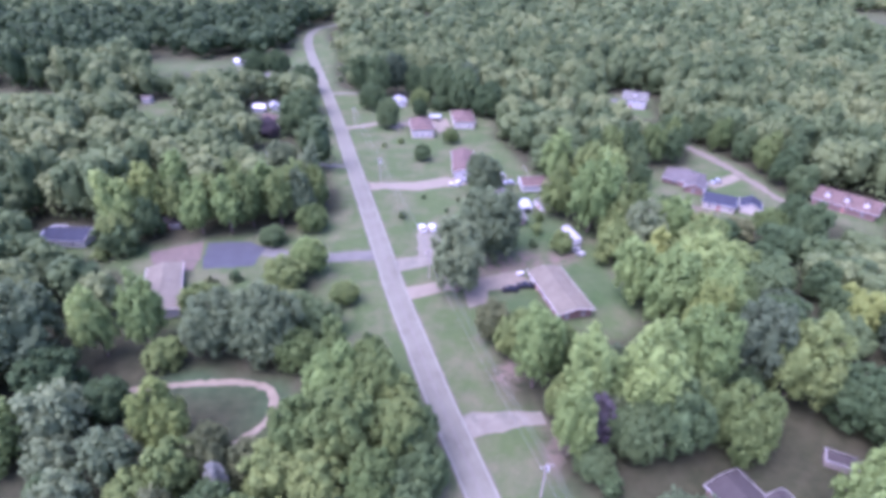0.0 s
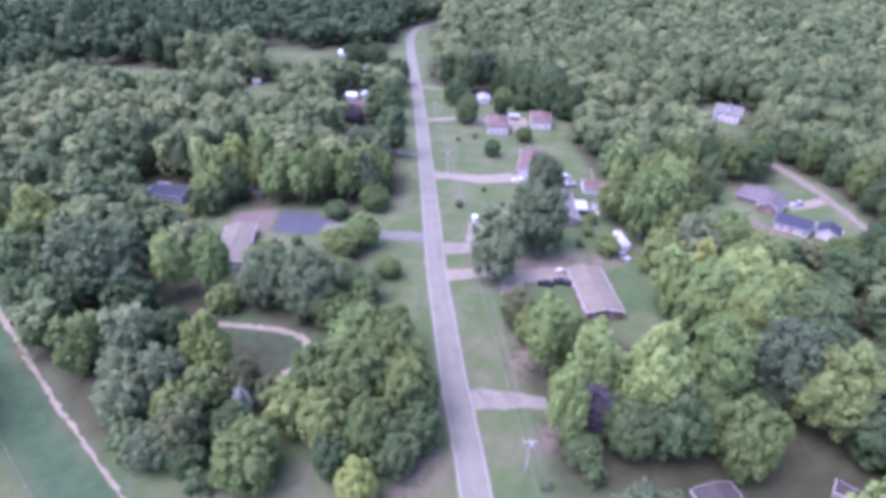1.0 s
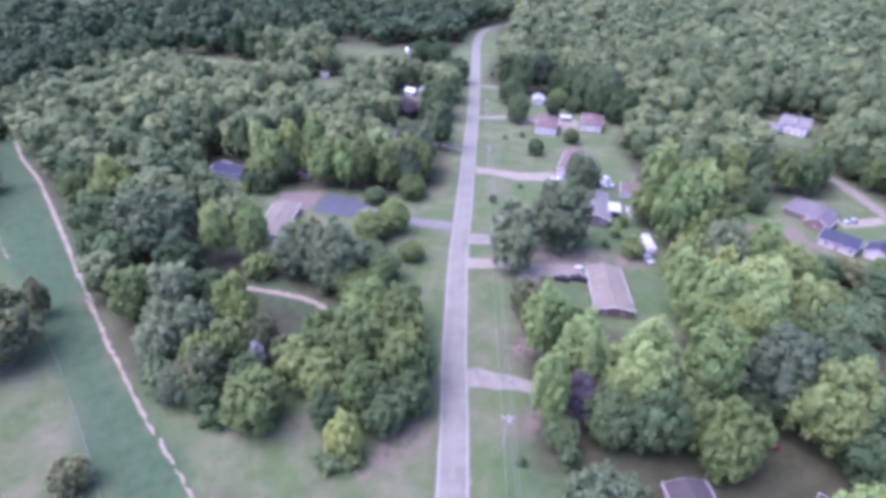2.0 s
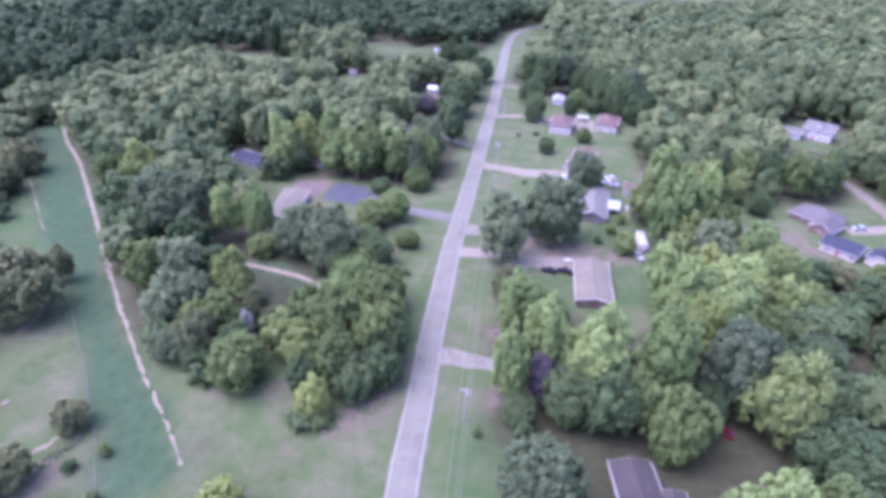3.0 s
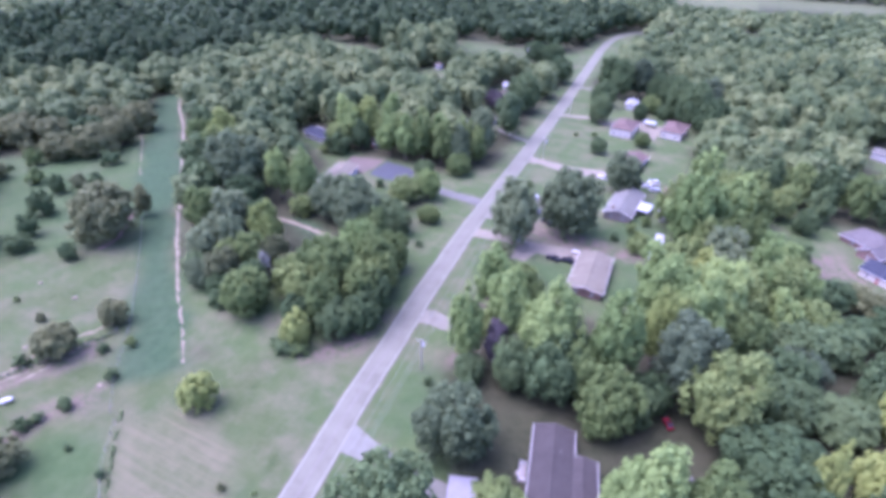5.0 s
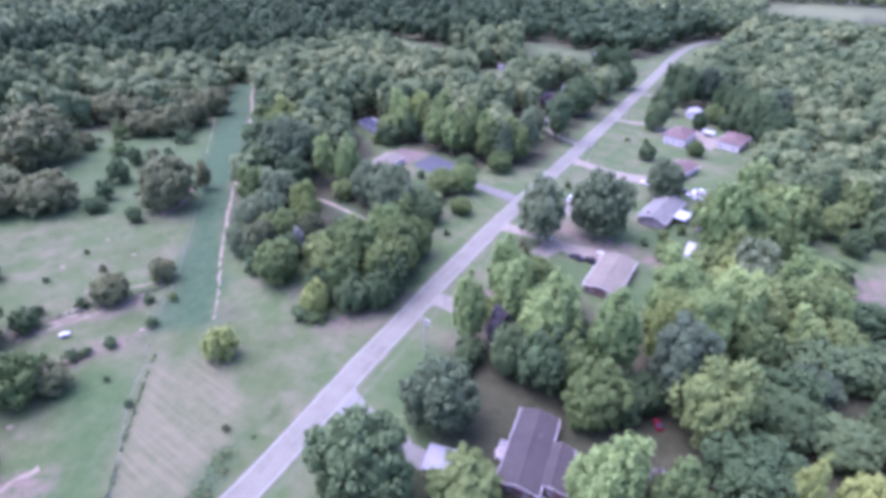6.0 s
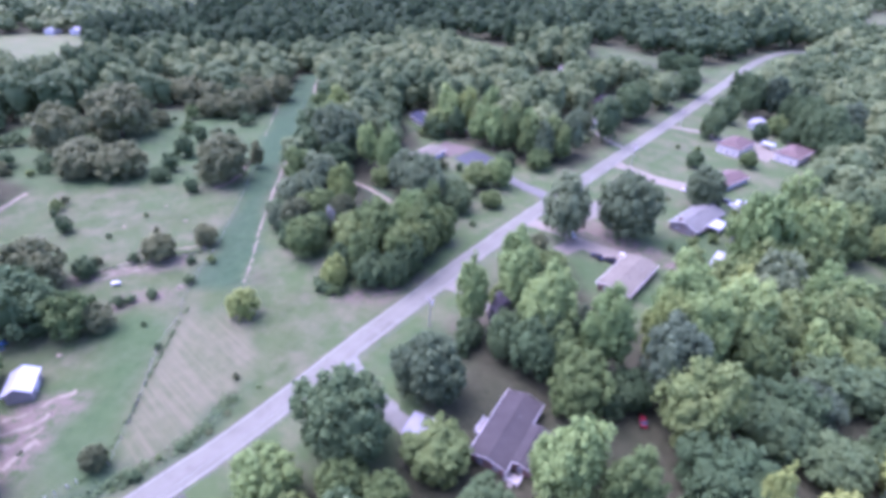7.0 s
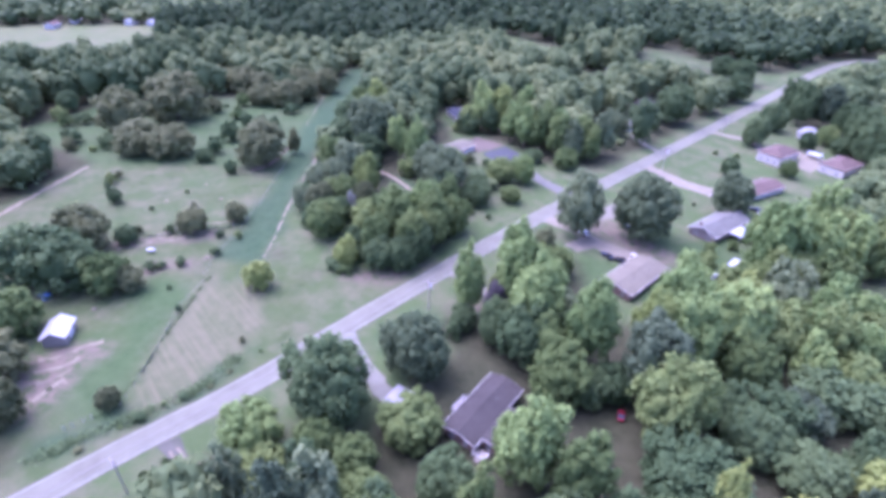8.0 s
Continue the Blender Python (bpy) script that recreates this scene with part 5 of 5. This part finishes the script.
house(-42.2, 126.4, 8, 9.6, 23.0, "long house with pale pinkish roof and white eaves", "pink", SIDING_WHITE, 2.7, 1.2, 0.6, windows=(("+x", -6, 0.9), ("+x", 0, 0.9), ("+x", 6, 0.9), ("-y", 0, 0.9)), doors=(("+x", 3, 0.95),), vents=((1.5, 2),))
house(-76.4, 162.0, 76, 9.0, 14.0, "house with slate blue roof behind trees", "blue", SIDING_WHITE, 2.7, 1.8, 0.5, windows=(("-x", -3, 0.9), ("-x", 3, 0.9)))
house(-82.0, 164.4, 76, 8.0, 5.0, "lean-to with white metal roof", "pale", SIDING_WHITE, 2.6, 0.6, 0.3, name="lean_to", category="shed")
house(-10.8, -28.6, 62, 5.6, 7.6, "small barn with pale bluish metal roof", "pale", GREY_POST, 2.8, 1.6, 0.3, doors=(("+x", 0, 2.4),), name="barn", category="barn")
house(144.4, 169.2, 48, 12.5, 15.5, "house with mauve-grey hipped roof in a clearing", "mauve", BRICK, 2.5, 3.2, 0.7, hip=True, windows=(("-x", -4.5, 0.9), ("-x", 3, 0.9)), doors=(("-x", 0, 1.0),))
house(144.6, 161.6, -42, 8.0, 11.0, "front wing with mauve-grey gabled roof of a brick house", "mauve", BRICK, 2.5, 2.2, 0.6, windows=(("-y", 0, 0.9),), name="house_wing")
house(144.4, 147.0, 52, 9.5, 11.5, "house with dark slate blue roof", "blue", SIDING_CREAM, 2.8, 2.2, 0.5, windows=(("-x", -4, 0.9), ("-x", 3, 0.9)), doors=(("-x", 0, 1.0),))
house(153.8, 142.0, -38, 7.4, 8.0, "garage with dark slate blue roof and pale trim", "blue", SIDING_CREAM, 2.6, 1.8, 0.4, doors=(("-x", 0, 2.6),), name="garage", category="garage")
house(191.2, 137.2, 34, 12.0, 21.0, "house with reddish roof and three white dormers", "red", BRICK, 2.9, 3.0, 0.5, windows=(("-x", -6, 0.9), ("-x", 6, 0.9)), doors=(("-x", 0, 1.0),), dormers=3)
house(-48.6, 166.6, 84, 6.0, 9.0, "low shed with dark purple-brown roof under tall trees", "brown", GREY_POST, 2.3, 0.9, 0.4, doors=(("-x", 0, 1.6),), name="shed", category="shed")
for x, y, turn, w, l, roof, label in ((-61, 338, 20, 8, 15, "pale", "distant white-roofed house among trees"), (-48, 396, 80, 5, 7.5, "pale", "distant white-roofed shed by a paddock"),
                                      (-24, 349, 10, 9, 15, "lilac", "distant grey-roofed house among trees"), (-28, 288, 75, 4.6, 6.4, "pale", "small distant outbuilding with white metal roof"),
                                      (-20.5, 290, 10, 5.2, 6.6, "pale", "small distant house with white walls"), (-22, 264, 5, 10, 15, "red", "distant house with faded red roof"),
                                      (-17.5, 218, -25, 9, 14, "lilac", "grey-roofed house behind roadside trees"), (-88, 312, 80, 3.5, 5, "tan", "small distant shed on a lawn")):
    house(x, y, turn, w, l, label, roof, SIDING_WHITE, 2.7, 1.5, 0.4, windows=(("-y", -2, 0.9), ("-y", 2, 0.9)))
for x, y, turn, w, l, roof, label in ((-438, 38, 60, 8, 14, "red", "far farm building with red roof"), (-452, 57, 40, 7, 8, "pale", "far white farm building"), (-424, 94, 40, 8, 11, "pale", "far white house at the field edge"),
                                      (-412, 108, 40, 8, 10, "pale", "far white house at the field edge")):
    house(x, y, turn, w, l, label, roof, SIDING_WHITE, 3.2, 2.0, 0.4)


# ---- vehicles ----
def car(x, y, turn, paint, label, l=4.6, w=1.8, h=1.45, pickup=False):
    ob = thing("pickup_truck" if pickup else "car", pose(x, y, 0.05, 0, 0, turn), label, "car")
    hood = 0.62 * h

    def shell(profile, half, name, mat):
        bm = bmesh.new()
        a = [bm.verts.new((-half, py, pz)) for py, pz in profile]
        b = [bm.verts.new((half, py, pz)) for py, pz in profile]
        bm.faces.new(a)
        bm.faces.new(b[::-1])
        for i in range(len(a)):
            bm.faces.new((a[i], b[i], b[(i + 1) % len(a)], a[(i + 1) % len(a)]))
        bmesh.ops.recalc_face_normals(bm, faces=bm.faces)
        bmesh.ops.bevel(bm, geom=list(bm.edges), offset=0.06, segments=2, affect='EDGES')
        return part(name, bm, mat, ob)

    f = l / 2
    shell([(-f, 0.3), (f, 0.3), (f, hood * 0.85), (f - 1.2, hood), (-f + 0.1, hood), (-f, hood * 0.8)], w / 2, "body", paint)
    cabin = [(f - 1.15, hood - 0.02), (f - 1.9, h), (f - 3.1, h), (f - 3.4, hood - 0.02)] if pickup else [(f - 1.1, hood - 0.02), (f - 1.85, h), (-f + 0.8, h), (-f + 0.2, hood - 0.02)]
    shell(cabin, w / 2 - 0.1, "glasshouse", GLASS)
    shell([(cabin[1][0] - 0.05, h - 0.03), (cabin[1][0] - 0.1, h + 0.04), (cabin[2][0] + 0.1, h + 0.04), (cabin[2][0] + 0.05, h - 0.03)], w / 2 - 0.14, "roof", paint)
    for px in (-w / 2 + 0.1, w / 2 - 0.1):
        for py in (-f + 0.85, f - 0.85):
            part("wheel", tube(bmesh.new(), (px - 0.11, py, 0.32), (px + 0.11, py, 0.32), 0.33, 0.33, 14), TYRE, ob)
    for px in (-w / 2 + 0.3, w / 2 - 0.3):
        part("headlight", boxed(px - 0.18, px + 0.18, f - 0.04, f + 0.02, hood * 0.62, hood * 0.78), PORCELAIN, ob)
    return ob


car(51.2, 110.6, 80, CAR_BLACK, "black saloon car at the edge of a concrete drive")
car(56.2, 111.4, 82, CAR_BLACK, "black pickup truck beside the pinkish-roofed house", 5.4, 1.95, 1.8, True)
car(33.2, 149.0, 5, CAR_WHITE, "white car parked on gravel", h=1.6)
car(36.6, 148.8, 5, CAR_WHITE, "white car parked on gravel beside another")
car(38.4, 138.4, 30, CAR_BLACK, "dark saloon car parked between two yard trees")
car(42.8, 132.6, 60, CAR_BLACK, "dark pickup truck under the edge of a yard tree", 5.3, 1.95, 1.8, True)
car(37.6, 116.4, 85, CAR_WHITE, "white car on the concrete drive under a tree", 4.3)
car(52.4, 181.2, 70, CAR_WHITE, "white car at the end of a pale drive")
car(56.0, 183.4, 60, CAR_SILVER, "silver car at the end of a pale drive")
car(156.9, 165.4, 100, CAR_SILVER, "silver car on a short concrete drive among trees")
# car shape added in place of a small round white object
car(-14.6, 150.6, 40, CAR_WHITE, "white car standing in for a round white object on the dark asphalt turning place")
car(78.6, 126.0, 20, CAR_SILVER, "silver pickup truck behind a white trailer", 5.2, 1.9, 1.75, True)
for x, y, t, paint, word in ((70.5, 181, 80, CAR_WHITE, "white"), (73.5, 178.5, 75, CAR_SILVER, "silver"), (72, 186, 85, CAR_WHITE, "white"), (66.6, 182.5, 80, CAR_BLACK, "black")):
    car(x, y, t, paint, f"{word} car among others on back-yard grass")
car(91, 58.6, 30, CAR_RED, "red utility cart under trees", 3.0, 1.4, 1.5)


def trailer(x, y, turn, l, label):
    ob = thing("camper_trailer", pose(x, y, 0, 0, 0, turn), label, "trailer")
    part("body", boxed(-1.25, 1.25, -l / 2, l / 2, 0.6, 2.9, 0.12), SIDING_WHITE, ob)
    part("roof", boxed(-1.15, 1.15, -l / 2 + 0.1, l / 2 - 0.1, 2.903, 2.97), METAL_ROOF, ob)
    part("air_conditioner", boxed(-0.4, 0.4, -0.5, 0.5, 2.973, 3.25, 0.08), TRIM, ob)
    part("stripe", boxed(-1.262, 1.262, -l / 2 + 0.2, l / 2 - 0.2, 1.2, 1.4), DARK_TRIM, ob)
    for s in (-1, 1):
        for py in (-1.0, 0.0):
            part("wheel", tube(bmesh.new(), (s * 1.0 - 0.12, py, 0.34), (s * 1.0 + 0.12, py, 0.34), 0.36, 0.36, 14), TYRE, ob)
        for py in (-l / 4, l / 4):
            window_unit(ob, s * 1.25, py, 1.6, "+x" if s > 0 else "-x", 0.9, 0.6)
    part("hitch", tube(bmesh.new(), (0, l / 2, 0.5), (0, l / 2 + 1.1, 0.45), 0.06, 0.06, 6), DARK_TRIM, ob)
    part("jack", boxed(-0.06, 0.06, l / 2 + 0.9, l / 2 + 1.02, -0.02, 0.5), DARK_TRIM, ob)


trailer(79.9, 134.0, 4, 9.0, "white camper trailer parked on grass by trees")


def deck(x, y, turn, w, l, h, label):
    """A small timber deck on posts with a white rail on three sides and steps."""
    ob = thing("deck", pose(x, y, 0, 0, 0, turn), label, "deck")
    for px in (-w / 2 + 0.1, w / 2 - 0.1):
        for py in (-l / 2 + 0.1, l / 2 - 0.1):
            part("post", boxed(px - 0.07, px + 0.07, py - 0.07, py + 0.07, -0.1, h + 1.0), TRIM, ob)
    n = int(w / 0.15)
    for i in range(n):
        px = -w / 2 + (i + 0.5) * w / n
        part("plank", boxed(px - 0.068, px + 0.068, -l / 2, l / 2, h - 0.04, h), GREY_POST, ob)
    for px in (-w / 2 + 0.1, w / 2 - 0.1):
        for z in (0.45, 0.95):
            part("rail", boxed(px - 0.04, px + 0.04, -l / 2 + 0.18, l / 2 - 0.18, h + z - 0.05, h + z + 0.05), TRIM, ob)
    for z in (0.45, 0.95):
        part("rail", boxed(-w / 2 + 0.18, w / 2 - 0.18, -l / 2 + 0.06, -l / 2 + 0.14, h + z - 0.05, h + z + 0.05), TRIM, ob)
    for i in range(2):
        part("step", boxed(-0.5, 0.5, -l / 2 - 0.3 * (i + 1), -l / 2 - 0.3 * i - 0.003, -0.02, h - 0.19 * (i + 1)), GREY_POST, ob)


deck(78.9, 28.1, 12.5, 3.0, 2.2, 0.6, "small grey timber deck with white rails at the dark-roofed house")
deck(66.9, 33.4, 282.5, 4.0, 1.3, 0.5, "small porch with pale rails beside the dark-roofed house")


# ---- poles, wires and small things ----
def utility_pole(x, y, h, turn, label, transformer=False):
    ob = thing("utility_pole", pose(x, y, 0, 0, 0, turn), label, "utility pole", "poles along the road")
    part("shaft", tube(bmesh.new(), (0, 0, -0.3), (0, 0, h), 0.17, 0.11, 10), WOOD_POLE, ob)
    arm = part("crossarm", boxed(-1.25, 1.25, -0.2, -0.08, h - 0.75, h - 0.6, 0.01), WOOD_POLE, ob)
    for px in (-1.15, -0.4, 0.4, 1.15):
        part("insulator", tube(bmesh.new(), (px, -0.14, h - 0.6), (px, -0.14, h - 0.36), 0.07, 0.05, 8), PORCELAIN, arm)
    for s in (-1, 1):
        part("brace", tube(bmesh.new(), (s * 0.75, -0.14, h - 0.7), (0, -0.1, h - 1.5), 0.025, 0.025, 5), GREY_POST, ob)
    if transformer:
        can = part("transformer", tube(bmesh.new(), (0.42, 0.1, h - 2.2), (0.42, 0.1, h - 1.2), 0.27, 0.27, 14), PORCELAIN, ob, "pale grey transformer can")
        part("bushing", tube(bmesh.new(), (0.42, 0.1, h - 1.2), (0.42, 0.1, h - 0.95), 0.06, 0.04, 8), PORCELAIN, can)
    return ob


POLES = [(48.4, -90), (43.9, -27.5), (36.6, 49.3), (30.0, 121), (24.0, 190), (19.0, 256)]
for i, (x, y) in enumerate(POLES):
    utility_pole(x, y, 9.6, 4, "weathered wooden utility pole with crossarm beside the road", transformer=i in (2, 4))
utility_pole(83.8, 120.4, 8.2, 40, "slim wooden utility pole in a back yard")
for (ax, ay), (bx, by) in zip(POLES, POLES[1:]):
    for off in (-1.15, 0.4, 1.15):
        cu = bpy.data.curves.new("power_line", 'CURVE')
        cu.dimensions, cu.bevel_depth, cu.bevel_resolution = '3D', 0.022, 1
        sp = cu.splines.new('POLY')
        sp.points.add(12)
        for i in range(13):
            t = i / 12
            sp.points[i].co = (ax + (bx - ax) * t + off, ay + (by - ay) * t, 9.25 - 1.1 * 4 * t * (1 - t), 1)
        cu.materials.append(CABLE)
        tagged(new("power_line", cu), "thin dark power line sagging between poles", "cable", "power lines along the road")


def fence(points, label, rails=2, timber=GREY_POST, gap=3.0):
    """Posts with thin wires along a line."""
    ob = thing("fence", pose(points[0][0], points[0][1], 0), label, "fence")
    line = smooth_line(points, gap)
    o = Vector((points[0][0], points[0][1], 0))
    local = [Vector((px, py, 0)) - o for px, py in line]
    for p in local:
        part("post", tube(bmesh.new(), p - Vector((0, 0, 0.2)), p + Vector((0, 0, 1.25)), 0.07, 0.06, 6), timber, ob)
    for a, b in zip(local, local[1:]):
        for z in (0.5, 1.1)[:rails]:
            part("wire", tube(bmesh.new(), a + Vector((0, 0, z)), b + Vector((0, 0, z)), 0.015, 0.015, 4), CABLE, ob)


fence([(-12.6, 6.5), (-4.8, -2.3), (10.6, -13.7), (21.6, -23.1)], "old post and wire fence between two fields")
fence([(-16, 8), (-26, 17), (-38, 30), (-61, 51), (-88, 74)], "thin wire fence along the mown strip")
fence([(85, 194), (83, 181), (80.5, 168)], "white posts and wire along a back yard", 1, PORCELAIN)
fence([(21.2, -33.5), (21.4, -28.5)], "short pale rail fence in grass", 2, PORCELAIN, 1.6)
fence([(-51, -6), (-46.5, 2), (-38, 22), (-37.6, 26)], "old post and wire fence along a sandy bank")


def tank(x, y, turn, label):
    ob = thing("gas_tank", pose(x, y, 0, 0, 0, turn), label, "gas tank")
    bm = tube(bmesh.new(), (-0.9, 0, 0.85), (0.9, 0, 0.85), 0.46, 0.46, 16)
    part("shell", tube(tube(bm, (0.9, 0, 0.85), (1.2, 0, 0.85), 0.46, 0.2, 16), (-0.9, 0, 0.85), (-1.2, 0, 0.85), 0.46, 0.2, 16), PORCELAIN, ob)
    for px in (-0.65, 0.65):
        part("saddle", boxed(px - 0.1, px + 0.1, -0.4, 0.4, -0.05, 0.5), CONCRETE, ob)
    part("dome", tube(bmesh.new(), (0, 0, 1.3), (0, 0, 1.5), 0.2, 0.18, 12), PORCELAIN, ob)


tank(-37.6, -0.2, 60, "white gas tank standing in the pasture")
tank(56.6, 117.4, 5, "white gas tank at the corner of the pinkish-roofed house")


def heap(name, x, y, r, h, material, label, category, seed):
    """A sagging heap or cover."""
    rng = np.random.default_rng(seed)
    v, f = ICO2
    v = v * (1 + rng.normal(0, 0.1, (len(v), 1))) * np.array([r, r * 0.8, h])
    v[:, 2] = np.maximum(v[:, 2], -0.05)
    ob = new(name, quick_mesh(name, v, f, material))
    ob.location = (x, y, 0.02)
    return tagged(ob, label, category)


heap("tarpaulin", -31.4, -28.7, 1.8, 1.9, BLUE_SHEET, "crumpled blue tarpaulin over a heap near trees", "tarpaulin", 1)
for i, (x, y, r) in enumerate(((-60, 30, 0.9), (-70, 14, 0.8), (-29, -8, 1.3), (-27.7, 0.4, 1.4), (-25, 12, 0.9), (-18, -20, 0.8), (-52, 12, 0.7), (-75, 30, 0.8))):
    heap("sand_heap", x, y, r, 0.25, SAND, "low heap of pale sand in rough grass", "heap", 10 + i)
for i, (x, y) in enumerate(((91.8, 117.5),)):
    heap("covered_pile", x, y, 1.3, 1.0, PORCELAIN, "white sheet over a pile among trees", "covered pile", 30 + i)
